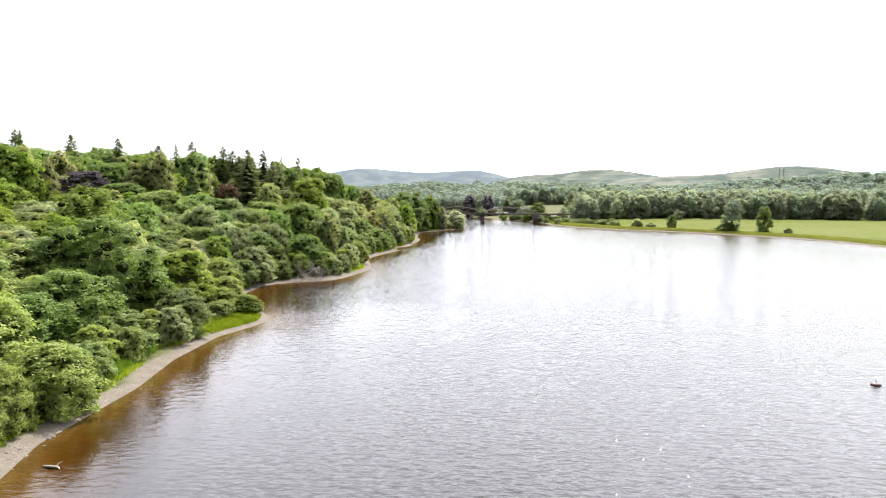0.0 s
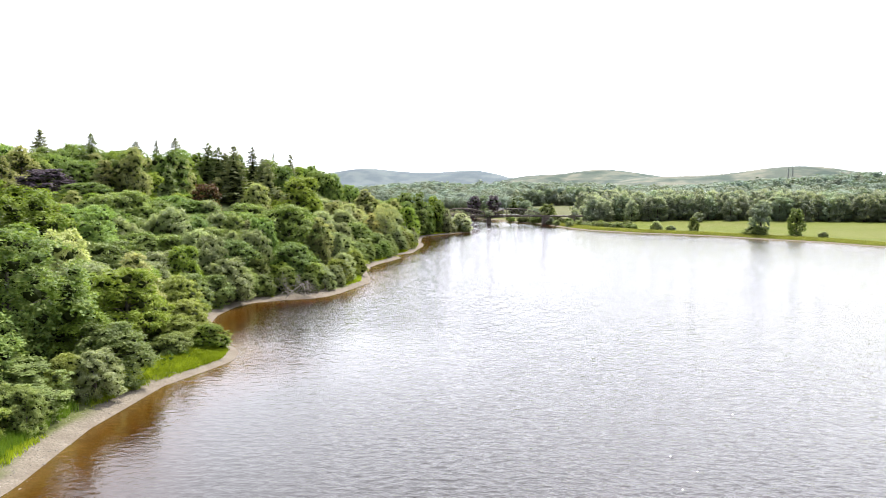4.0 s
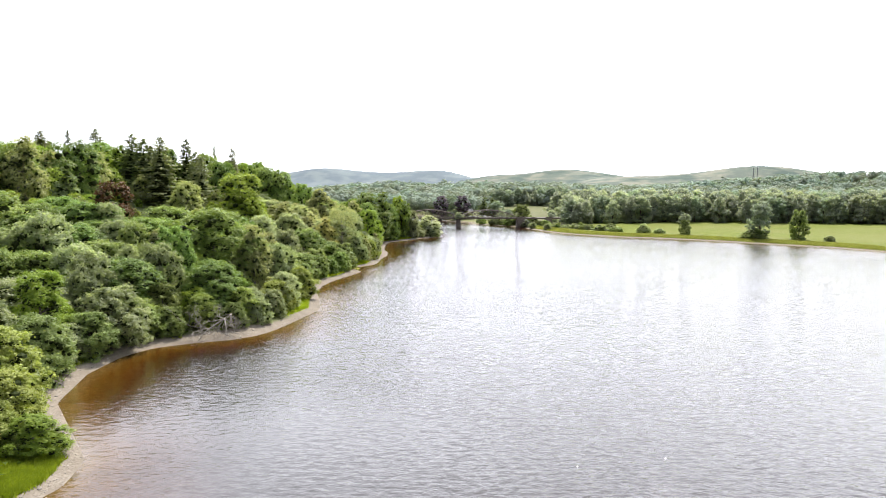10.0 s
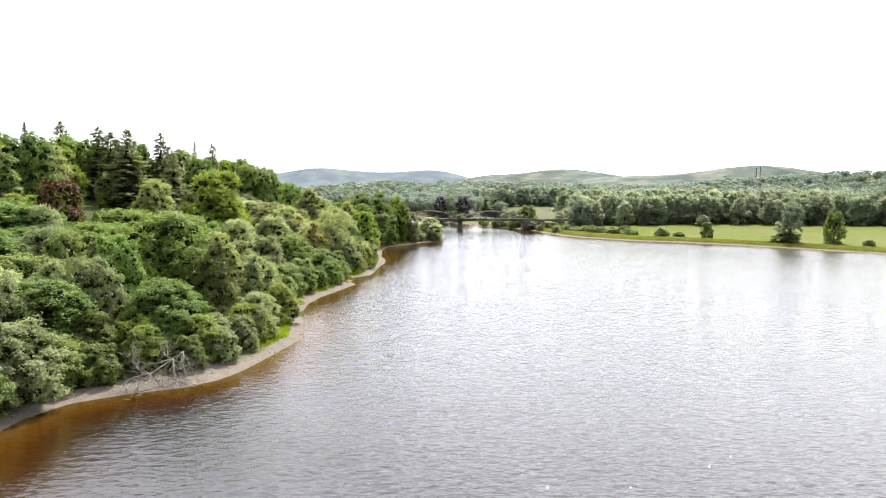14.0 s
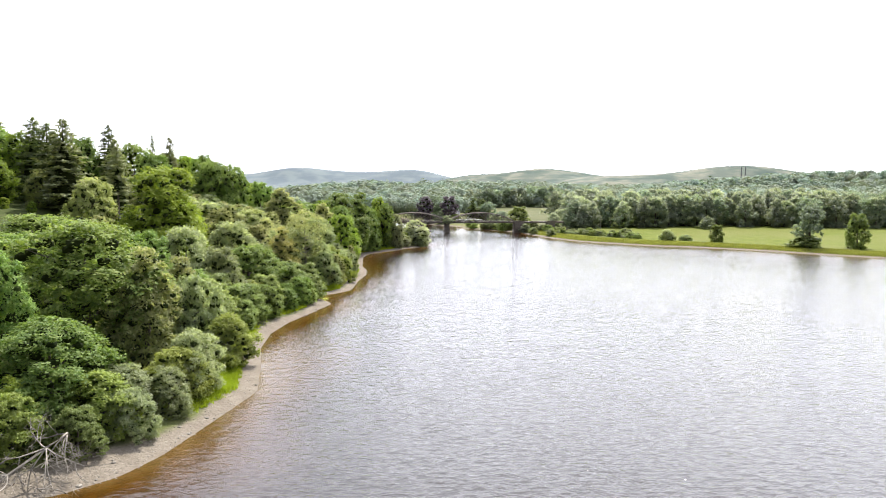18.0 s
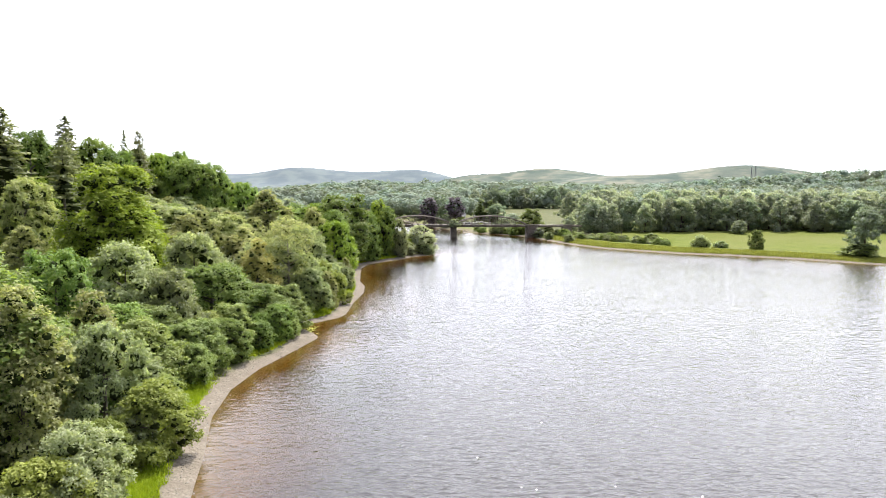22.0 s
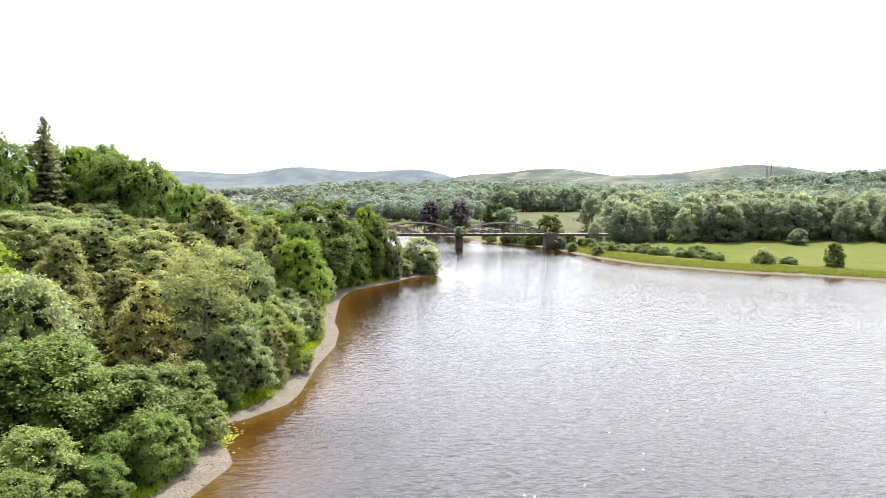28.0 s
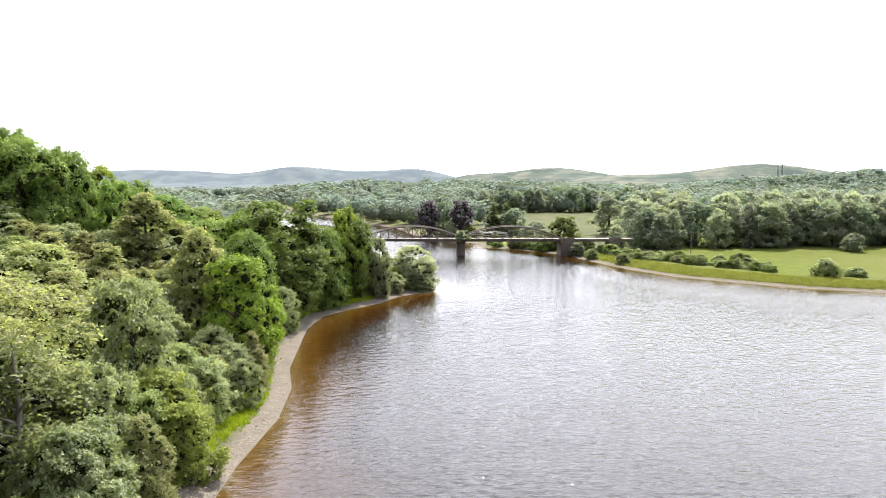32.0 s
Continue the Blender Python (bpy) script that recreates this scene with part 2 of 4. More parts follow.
    even = nt.nodes.new("ShaderNodeVectorMath")
    even.operation = "NORMALIZE"
    nt.links.new(tilt.outputs["Vector"], even.inputs[0])
    nt.links.new(even.outputs["Vector"], bsdf.inputs["Normal"])
    return m


def ground_material():
    m, nt, bsdf = material("ground", 0.95)
    bsdf.inputs["Specular IOR Level"].default_value = 0.08
    soil = mix(nt, grain(nt, 1.5), (0.035, 0.05, 0.015), (0.06, 0.07, 0.025))
    meadow = mix(nt, grain(nt, 0.25), (0.0792, 0.101, 0.0139), (0.107, 0.128, 0.0214))
    meadow = mix(nt, grain(nt, 0.03, 4.0), meadow, (0.115, 0.125, 0.034))
    rough = mix(nt, grain(nt, 0.3), (0.111, 0.123, 0.0405), (0.17, 0.17, 0.072))
    # moorland with distance haze mixed into its colour, bluest on the farthest hills
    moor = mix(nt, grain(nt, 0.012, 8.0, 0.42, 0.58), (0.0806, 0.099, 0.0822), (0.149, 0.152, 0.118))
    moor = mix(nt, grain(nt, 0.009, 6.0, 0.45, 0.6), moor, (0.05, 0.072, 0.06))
    hazy_hills = mix(nt, grain(nt, 0.009, 8.0, 0.42, 0.58), (0.0967, 0.121, 0.139), (0.13, 0.155, 0.163))
    pebble = node(nt, "ShaderNodeTexVoronoi", Scale=6.0)
    tc = nt.nodes.new("ShaderNodeTexCoord")
    nt.links.new(tc.outputs["Object"], pebble.inputs["Vector"])
    gravel = mix(nt, pebble.outputs["Color"], (0.107, 0.0909, 0.0731), (0.228, 0.2, 0.166))
    gravel = mix(nt, grain(nt, 0.5), gravel, (0.138, 0.118, 0.095))
    c = mix(nt, attr(nt, "rough"), soil, rough)
    pasture = mix(nt, grain(nt, 0.05, 4.0), (0.075, 0.084, 0.037), (0.106, 0.108, 0.053))
    meadow = mix(nt, attr(nt, "pasture"), meadow, pasture)
    c = mix(nt, attr(nt, "meadow"), c, meadow)
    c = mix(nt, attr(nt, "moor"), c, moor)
    c = mix(nt, attr(nt, "hazy_hills"), c, hazy_hills)
    c = mix(nt, attr(nt, "beach"), c, gravel)
    nt.links.new(c, bsdf.inputs["Base Color"])
    bump(nt, bsdf, grain(nt, 2.5), 0.5, 0.12)
    return m


# ---- the plan: shores, heights ----
# (y, x) of the wooded shore, going north
WEST = [(-400, -70), (-100, -55), (20, -38), (60, -34), (74, -37), (95, -36.3), (110, -37.8), (127, -36.8), (136, -33.5), (141, -32), (147, -33),
        (150, -35), (165, -45.3), (178, -48), (188, -47.6), (194, -45), (197.5, -40), (200.5, -33.5), (204, -30), (209, -27.8), (221, -25), (230, -23),
        (242, -25), (254, -27.5), (265, -28), (275, -26.5), (286, -23.2), (296, -20.4), (300, -22), (304, -24.2), (306.5, -25.8), (309.5, -22.2), (315, -18.2), (320, -17.4),
        (333, -17), (346, -15.6), (358, -16), (368, -18), (396, -19.5), (408, -18), (415, -14), (424, -7), (434, -2.5), (440, 5.8), (447, 6.7)]
NORTH = [(452, 4), (462, -10), (490, -36), (540, -58), (640, -72), (740, -86), (860, -125), (1000, -190), (1300, -330), (1450, -500), (1600, -540), (1600, -300),
         (1450, -270), (1200, -215), (1000, -135), (850, -72), (735, -24), (690, -8), (640, 2), (604, 14), (580, 34), (566, 27), (556, 43), (532, 60)]
EAST = [(515, 63), (487, 70), (468, 79), (456, 91), (444, 105), (436, 122), (425, 139), (405, 160), (385, 182), (362, 196), (332, 204),
        (290, 215), (230, 240), (150, 285), (0, 380), (-400, 600)]
LAKE = np.array([(x, y) for y, x in WEST + NORTH + EAST], float)


def shore_distance(px, py):
    """Metres to the shore, below 0 on the water."""
    d = np.full(px.shape, 1e9)
    inside = np.zeros(px.shape, bool)
    for (ax, ay), (bx, by) in zip(LAKE, np.roll(LAKE, -1, axis=0)):
        vx, vy = bx - ax, by - ay
        k = np.clip(((px - ax) * vx + (py - ay) * vy) / (vx * vx + vy * vy), 0, 1)
        d = np.minimum(d, np.hypot(px - ax - k * vx, py - ay - k * vy))
        if ay != by:
            inside ^= ((ay > py) != (by > py)) & (px < (py - ay) * vx / (by - ay) + ax)
    return np.where(inside, -d, d)


def step(a, b, v):
    k = np.clip((v - a) / (b - a), 0, 1)
    return k * k * (3 - 2 * k)


def hump(px, py, x, y, sx, sy, h):
    return h * np.exp(-((px - x) / sx) ** 2 - ((py - y) / sy) ** 2)


def west_side(px, py):
    """1 on the wooded bank, 0 on the far ones."""
    return step(20, -20, px) * step(560, 480, py + 0.25 * px)


# the hills on the skyline: x, y, half lengths along x and y, height
HILLS = [(-1342, 4250, 572, 300, 88), (-633, 4250, 240, 300, 56), (-188, 4250, 561, 300, 84), (-2400, 4250, 700, 300, 70), (97, 4250, 253, 300, 37),
         (242, 3050, 171, 300, 50), (553, 3050, 201, 300, 47), (745, 3050, 367, 300, 53),
         (733, 2500, 289, 260, 49), (1155, 2500, 234, 260, 66), (1340, 2500, 359, 260, 25), (1456, 2500, 126, 260, 18)]


def height(px, py, d=None):
    px, py = np.asarray(px, float), np.asarray(py, float)
    if d is None:
        d = shore_distance(px, py)
    w = west_side(px, py)
    z = np.where(d < 0, np.maximum(-4.0, 0.12 * d), np.minimum(0.14 * d, 0.9 + 0.02 * np.minimum(d, 90)))
    z = z + w * (18 * step(5, 105, d) + 9 * step(100, 300, d)) * (0.25 + 0.75 * step(500, 400, py))
    z = z + (1 - w) * np.where(d > 0, 3.0 * step(20, 160, d), 0)
    far = step(620, 1000, py)
    z = z + far * np.maximum(d, 0) ** 0 * (d > 0) * 1.0
    z = z + (d > 0) * step(250, 900, px) * 3
    z = z + hump(px, py, 860, 1430, 330, 190, 33) + 3.5 * wobble(px, py, 0.009) * step(1700, 2000, py) + hump(px, py, 60, 1300, 260, 200, 13)
    for x, y, sx, sy, h in HILLS:
        z = z + hump(px, py, x, y, sx, sy, h)
    return z


def spaced(*spans):
    """Grid lines: (from, to, step) end to end."""
    out = []
    for a, b, s in spans:
        n = max(1, round((b - a) / s))
        out += [a + (b - a) * i / n for i in range(n)]
    return np.array(out + [spans[-1][1]])


def sheet(name, xs, ys, z_of, mat, attrs):
    gx, gy = np.meshgrid(xs, ys)
    px, py = gx.ravel(), gy.ravel()
    d = shore_distance(px, py)
    pz = z_of(px, py, d)
    nx, ny = len(xs), len(ys)
    i = (np.arange(ny - 1)[:, None] * nx + np.arange(nx - 1)[None, :]).ravel()
    quads = np.stack([i, i + 1, i + 1 + nx, i + nx], 1)
    ob = new(name, mesh_of(name, np.stack([px, py, pz], 1), quads, mat, True))
    for key, f in attrs.items():
        a = ob.data.attributes.new(key, "FLOAT", "POINT")
        a.data.foreach_set("value", np.asarray(f(px, py, d, pz), np.float32))
    return ob


def mesh_of(name, verts, quads, mat, smooth=False):
    """A mesh from arrays; a row of faces may be quads or triangles."""
    me = bpy.data.meshes.new(name)
    k = quads.shape[1]
    me.vertices.add(len(verts))
    me.vertices.foreach_set("co", np.asarray(verts, np.float32).ravel())
    me.loops.add(quads.size)
    me.loops.foreach_set("vertex_index", np.asarray(quads, np.int32).ravel())
    me.polygons.add(len(quads))
    me.polygons.foreach_set("loop_start", np.arange(len(quads), dtype=np.int32) * k)
    me.polygons.foreach_set("use_smooth", np.full(len(quads), smooth))
    me.update(calc_edges=True)
    me.materials.append(mat)
    return me


def wobble(px, py, s=0.05):
    return 0.5 * np.sin(px * s * 1.7 + 1.3 * np.sin(py * s)) + 0.5 * np.sin(py * s * 1.3 + 1.1 * np.sin(px * s * 0.8 + 2))


XS = spaced((-4800, -1500, 150), (-1500, -640, 40), (-640, -70, 9), (-70, 10, 1.0), (10, 60, 4), (60, 215, 3), (215, 500, 12), (500, 1600, 40), (1600, 4800, 150))
YS = spaced((-1200, 40, 60), (40, 460, 1.5), (460, 620, 3), (620, 1000, 10), (1000, 1700, 20), (1700, 3200, 40), (3200, 4900, 60))
ground = sheet("ground", XS, YS, height, ground_material(), {
    "beach": lambda px, py, d, z: step(3.7 + 1.0 * wobble(px, py, 0.3), 2.7 + 1.0 * wobble(px, py, 0.3), d - hump(px, py, -34.5, 203, 6, 6, 4.5)) * (1 - step(455, 475, py) * step(56, 50, px) * step(550, 540, py)),
    "rough": lambda px, py, d, z: np.maximum(0.3 * step(12, 7, d), (1 - west_side(px, py)) * step(26, 10, d)),
    "meadow": lambda px, py, d, z: (1 - west_side(px, py)) * step(9, 20, d + 5 * wobble(px, py)) * step(1700, 1300, py),
    "pasture": lambda px, py, d, z: np.maximum(step(505, 540, py) * step(112, 92, px), step(585, 615, py)),
    "hazy_hills": lambda px, py, d, z: step(3300, 3800, py),
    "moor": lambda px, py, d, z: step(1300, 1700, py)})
tagged(ground, "wooded banks, gravel beach, green meadow and far moorland hills", "ground", kind="structure")
WX = spaced((-700, -75, 12), (-75, 12, 1.0), (12, 60, 6), (60, 215, 4), (215, 640, 25))
WY = spaced((-400, 40, 20), (40, 460, 1.5), (460, 620, 5), (620, 1640, 12))
water = sheet("water", WX, WY, lambda px, py, d: 0 * px, water_material(), {"open": lambda px, py, d, z: np.clip((-d - np.interp(py, (90, 155, 200, 280, 300, 400, 420), (12, 12, 3, 3, 2, 2, 4))) / np.interp(py, (90, 155, 200, 280, 300, 400, 420), (34, 34, 17, 17, 14, 14, 22)) + hump(px, py, -21, 228, 11, 24, 0.9) + hump(px, py, -29, 142, 8, 10, 0.8) + hump(px, py, -16, 298, 6, 7, 0.5), 0, 1),
    "depth": lambda px, py, d, z: np.clip(-d / (16 + 4.5 * wobble(px, py, 0.12)), 0, 1)})
tagged(water, "rippled peat-brown loch water reflecting a bright sky", "water", kind="structure")


# ---- trees ----
def unit(v):
    return v / np.maximum(np.linalg.norm(v, axis=1, keepdims=True), 1e-9)


def cards(p, n, rng, length, width, droop=0.0):
    """Bent leaf sprays at points p that face about n."""
    k = len(p)
    t = rng.normal(size=(k, 3))
    t[:, 2] -= droop
    a = unit(t - n * np.sum(t * n, 1, keepdims=True))
    b = np.cross(n, a)
    s = rng.uniform(0.65, 1.35, (k, 1))
    l, w = length * s / 2, width * s / 2 * rng.uniform(0.8, 1.2, (k, 1))
    v = np.stack([p - a * l * 0.8 - b * w, p - a * l * 0.5 + b * w - n * w * 0.3, p + a * l], 1).reshape(-1, 3)
    return v, np.arange(3 * k).reshape(-1, 3)


ICO = None


def ball(rng, c, r):
    """A lumpy low ball."""
    global ICO
    if ICO is None:
        bm = bmesh.new()
        bmesh.ops.create_icosphere(bm, subdivisions=1, radius=1)
        ICO = (np.array([q.co for q in bm.verts]), np.array([[q.index for q in f.verts] for f in bm.faces]))
        bm.free()
    return c + ICO[0] * r * rng.uniform(0.8, 1.15, (len(ICO[0]), 1)), ICO[1]


def puffs(rng, n, wide, low, high, shape, size):
    """Bough centres and radii in a crown: shape(k) gives its half width at 0..1 of its height."""
    c, r = [], []
    turn = rng.uniform(0, 6.283, 3)
    tries = 0
    while len(c) < n and tries < n * 40:
        tries += 1
        k = rng.uniform() ** 0.85
        half = wide * shape(k)
        ang, out = rng.uniform(0, 2 * np.pi), np.sqrt(rng.uniform(0.3, 1.0))
        half *= 1.06 + 0.13 * np.sin(2 * ang + turn[0]) + 0.13 * np.sin(3 * ang + 5 * k + turn[1])
        rad = size * wide * rng.uniform(0.6, 1.4)
        q = np.array([np.cos(ang) * max(half * out - rad * 0.75, 0), np.sin(ang) * max(half * out - rad * 0.75, 0), low + (high - low) * k])
        q[2] = min(q[2], high - rad * 0.9 - 0.055 * high * (1 + np.sin(2 * ang + turn[2])) * min(1, 2 * np.hypot(q[0], q[1]) / wide))
        if all(np.linalg.norm(q - o) > 0.4 * (rad + s) for o, s in zip(c, r)):
            c.append(q)
            r.append(rad)
    return np.array(c), np.array(r)


UP = np.array([0.0, 0.0, 1.0])


def crown_mesh(name, mat, rng, c, r, count, length, width, droop=0.0, tuft=0.5, core=0.6, twigs=6, heart=None):
    """Boughs that carry twigs, and leaf sprays on top of the twigs; between them a core shows, by default coloured as
    crown shade.
    """
    middle = c.mean(axis=0) - UP * 0.2 * np.ptp(c[:, 2])
    away = unit(c - middle)
    owner = np.repeat(np.arange(len(r)), twigs)
    d = unit(rng.normal(size=(len(owner), 3)) + 0.8 * away[owner] + 0.3 * UP)
    tc = c[owner] + d * (r[owner] * rng.uniform(0.6, 0.95, len(owner)))[:, None]
    tr = r[owner] * rng.uniform(0.36, 0.68, len(owner))
    share = tr ** 2 / np.sum(tr ** 2)
    pick = rng.choice(len(tr), size=int(count * 1.5), p=share)
    e = unit(rng.normal(size=(len(pick), 3)) + 0.3 * UP + 0.45 * away[owner[pick]])
    p = tc[pick] + e * (tr[pick] * rng.uniform(0.45, 1.15, len(pick)) * np.where(rng.uniform(size=len(pick)) > 0.9, 1.35, 1))[:, None] * np.array([1.1, 1.1, 0.8])
    if droop:
        p[:, 2] -= droop * 0.35 * tr[pick] * rng.uniform(0, 1, len(p)) ** 2
    keep = np.ones(len(p), bool)
    for q, s in zip(c, r):
        keep &= np.linalg.norm(p - q, axis=1) > 0.52 * s
    p, e, out = p[keep][:count], e[keep][:count], away[owner[pick]][keep][:count]
    n = unit(e * 0.42 + out * 0.42 + UP * 0.3 + rng.normal(size=e.shape) * tuft * 0.72)
    v, f = cards(p, n, rng, length, width, droop)
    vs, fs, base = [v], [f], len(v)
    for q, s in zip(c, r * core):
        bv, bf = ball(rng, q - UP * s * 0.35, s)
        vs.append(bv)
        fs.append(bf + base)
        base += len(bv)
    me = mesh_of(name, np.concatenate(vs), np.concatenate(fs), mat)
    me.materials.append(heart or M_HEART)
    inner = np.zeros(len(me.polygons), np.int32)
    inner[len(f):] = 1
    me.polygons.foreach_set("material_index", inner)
    return me


def tube(path, radii, sides=7):
    """A tapered limb along points."""
    path, vs, fs = np.array(path, float), [], []
    for i, (q, rad) in enumerate(zip(path, radii)):
        ahead = unit((path[min(i + 1, len(path) - 1)] - path[max(i - 1, 0)])[None])[0]
        side = unit(np.cross(ahead, [0.3, 1, 0.1])[None])[0]
        up = np.cross(ahead, side)
        ang = np.arange(sides) * 2 * np.pi / sides
        vs.append(q + rad * (np.cos(ang)[:, None] * side + np.sin(ang)[:, None] * up))
        if i:
            a = (i - 1) * sides + np.arange(sides)
            b = (i - 1) * sides + (np.arange(sides) + 1) % sides
            fs.append(np.stack([a, b, b + sides, a + sides], 1))
    return np.concatenate(vs), np.concatenate(fs)


def trunk_mesh(name, rng, top, rad, limbs, reach, mat=None):
    bow = 0.02 * top * (limbs > 0)
    v, f = tube([(0, 0, -0.8), (bow, 0, 0.3 * top), (0, bow, 0.65 * top), (0, 0, top)], [rad * 1.25, rad * 0.85, rad * 0.55, rad * 0.15])
    vs, fs, base = [v], [f], len(v)
    for i in range(limbs):
        k = rng.uniform(0.3, 0.8)
        ang = i * 2.4 + rng.uniform(-0.4, 0.4)
        out = reach * rng.uniform(0.6, 1.0)
        s = np.array([0, 0, k * top])
        e = s + np.array([np.cos(ang) * out, np.sin(ang) * out, out * rng.uniform(0.3, 0.8)])
        v, f = tube([s, (s + e) / 2 + [0, 0, 0.1 * out], e], [rad * 0.45, rad * 0.3, rad * 0.08], 5)
        vs.append(v)
        fs.append(f + base)
        base += len(v)
    return mesh_of(name, np.concatenate(vs), np.concatenate(fs), mat or M_BARK, True)


def part_of(name, me, parent, label=""):
    ob = new(name, me)
    ob.parent = parent
    if label:
        ob["label"] = label
    return ob


ROUND = lambda k: np.sqrt(max(0.0, 1 - (2 * k - 0.9) ** 2 * 0.6))
DOME = lambda k: np.sqrt(max(0.0, 1 - (k * 1.0) ** 2 * 0.85)) * (0.8 + 0.2 * min(1, k * 4))
TALL = lambda k: (0.55 + 0.45 * np.sin(np.pi * min(1, k + 0.15))) * (1 - 0.42 * k ** 2)


def broadleaf(name, seed, mat, high, wide, low, clumps, size, count, length, shape=ROUND, droop=0.0, tuft=0.5, limbs=5, twigs=9, core=0.42):
    """A tree of one height and half width, standing at the origin."""
    rng = np.random.default_rng(seed)
    root = new(name)
    c, r = puffs(rng, clumps, wide, low, high, shape, size)
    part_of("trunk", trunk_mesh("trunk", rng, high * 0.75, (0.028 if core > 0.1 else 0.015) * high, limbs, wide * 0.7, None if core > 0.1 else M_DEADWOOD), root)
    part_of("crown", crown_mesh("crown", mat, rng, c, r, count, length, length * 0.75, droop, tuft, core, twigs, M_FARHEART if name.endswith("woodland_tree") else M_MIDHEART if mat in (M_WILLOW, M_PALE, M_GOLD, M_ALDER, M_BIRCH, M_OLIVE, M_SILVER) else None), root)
    return root


def conifer(name, seed, mat, high, wide, bare, count, length, blunt=0.54):
    """A spruce: whorls of drooping boughs round a straight stem."""
    rng = np.random.default_rng(seed)
    root = new(name)
    part_of("trunk", trunk_mesh("trunk", rng, high * 0.97, 0.011 * high, 0, 1), root)
    ps, ns = [], []
    z = bare
    while z < high * 0.995:
        k = (z - bare) / (high - bare)
        reach = wide * 1.08 * (1 - k) ** blunt * (0.68 + 0.4 * rng.uniform()) + 0.1
        for i in range(max(6, int(9 * (1 - 0.35 * k)))):
            ang = rng.uniform(0, 2 * np.pi)
            out = reach * rng.uniform(0.6, 1.08)
            m = max(7, int(out * count))
            s = rng.uniform(0.1, 1, m) ** 0.7
            side = rng.normal(size=m) * 0.16 * out * (1.1 - s)
            x = np.cos(ang) * s * out - np.sin(ang) * side
            y = np.sin(ang) * s * out + np.cos(ang) * side
            ps.append(np.stack([x, y, z - 0.35 * s ** 1.5 * out + rng.normal(size=m) * 0.12 + 0.25 * s ** 3 * out], 1))
            ns.append(unit(np.stack([np.cos(ang) * 0.5 + rng.normal(size=m) * 0.45, np.sin(ang) * 0.5 + rng.normal(size=m) * 0.45, np.full(m, 0.75)], 1)))
        z += rng.uniform(0.55, 0.95) * (0.35 + 0.65 * (1 - k)) * high / 22
    p, n = np.concatenate(ps), np.concatenate(ns)
    level = np.clip((p[:, 2:3] - bare) / (high - bare), 0, 1)
    length = length * (1.1 - 0.5 * level)
    # a core in the crown shade colour, to darken the gaps between boughs
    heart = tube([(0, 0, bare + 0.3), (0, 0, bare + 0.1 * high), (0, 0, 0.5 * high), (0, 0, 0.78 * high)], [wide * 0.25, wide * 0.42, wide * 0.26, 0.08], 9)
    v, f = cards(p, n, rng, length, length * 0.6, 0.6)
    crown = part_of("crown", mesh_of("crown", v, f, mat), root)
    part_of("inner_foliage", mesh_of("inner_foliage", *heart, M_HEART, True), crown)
    return root


KINDS = {}


def kind_of(key, label, category, makers):
    KINDS[key] = [tagged(m, label, category) for m in makers]


def proto(ob, tall, wide):
    ob["tall"], ob["wide"] = tall, wide
    return ob


TAKEN = []


def ground_at(x, y):
    return float(height(np.array([x]), np.array([y]))[0])


def plant(key, x, y, tall, rng, wide=None, sink=0.3, spread=1.0):
    """A copy of one of the kind, scaled to that height (and half width)."""
    makers = KINDS[key]
    src = makers[rng.integers(len(makers))]
    s = (tall + sink) / src["tall"]
    w = (wide / src["wide"]) if wide else s * rng.uniform(1.0, 1.28) * spread
    m = Matrix.Translation((x, y, ground_at(x, y) - sink)) @ Matrix.Rotation(rng.uniform(0, 6.283), 4, "Z") @ Matrix.Diagonal((w, w * rng.uniform(0.92, 1.08), s, 1))
    TAKEN.append((x, y, w * src["wide"]))
    ob = copy_thing(src, m)
    for key in ("tall", "wide"):
        del ob[key]
    return ob


def stand(rng, rows):
    """Trees by kind, place, height of the top over the water and half width."""
    for key, x, y, top, wide in rows:
        plant(key, x, y, max(2.5, top - ground_at(x, y)), rng, wide * 1.2)


def broad_kind(key, label, name, seed, n, mat, high, wide, low, clumps, size, count, length, shape=ROUND, droop=0.0, tuft=0.5, limbs=5, category="tree", twigs=9, core=0.42):
    kind_of(key, label, category, [proto(broadleaf(name, seed + i, mat, high, wide, low, clumps, size, count, length, shape, droop, tuft, limbs, twigs, core), high, wide) for i in range(n)])


broad_kind("oak", "dark green broadleaved oak tree in full leaf", "oak_tree", 10, 2, M_OAK, 18, 8, 0.6, 119, 0.205, 24000, 0.4, DOME, 0.1, twigs=8)
broad_kind("dark", "deep green sycamore tree with a dense rounded crown", "sycamore_tree", 20, 2, M_DARK, 18, 7, 0.6, 102, 0.23, 20000, 0.42, twigs=8)
broad_kind("lime", "bright yellow-green lime tree in full leaf", "lime_tree", 30, 2, M_LIME, 16, 6, 0.4, 99, 0.23, 18000, 0.38, DOME, 0.2, twigs=7)
broad_kind("willow", "silvery grey-green willow tree with feathery foliage", "willow_tree", 40, 3, M_WILLOW, 11, 5, 0.3, 85, 0.221, 19500, 0.31, DOME, 0.7, 0.8, twigs=8)
broad_kind("silver", "pale silvery willow tree at the tip of the point", "silver_willow_tree", 47, 2, M_SILVER, 11, 5, 0.2, 85, 0.221, 16000, 0.33, DOME, 0.6, 0.8, twigs=8)
broad_kind("birch", "pale green birch tree with drooping fine twigs", "birch_tree", 50, 3, M_BIRCH, 15, 4.2, 0.5, 102, 0.246, 19500, 0.31, TALL, 1.8, 0.8, twigs=8)
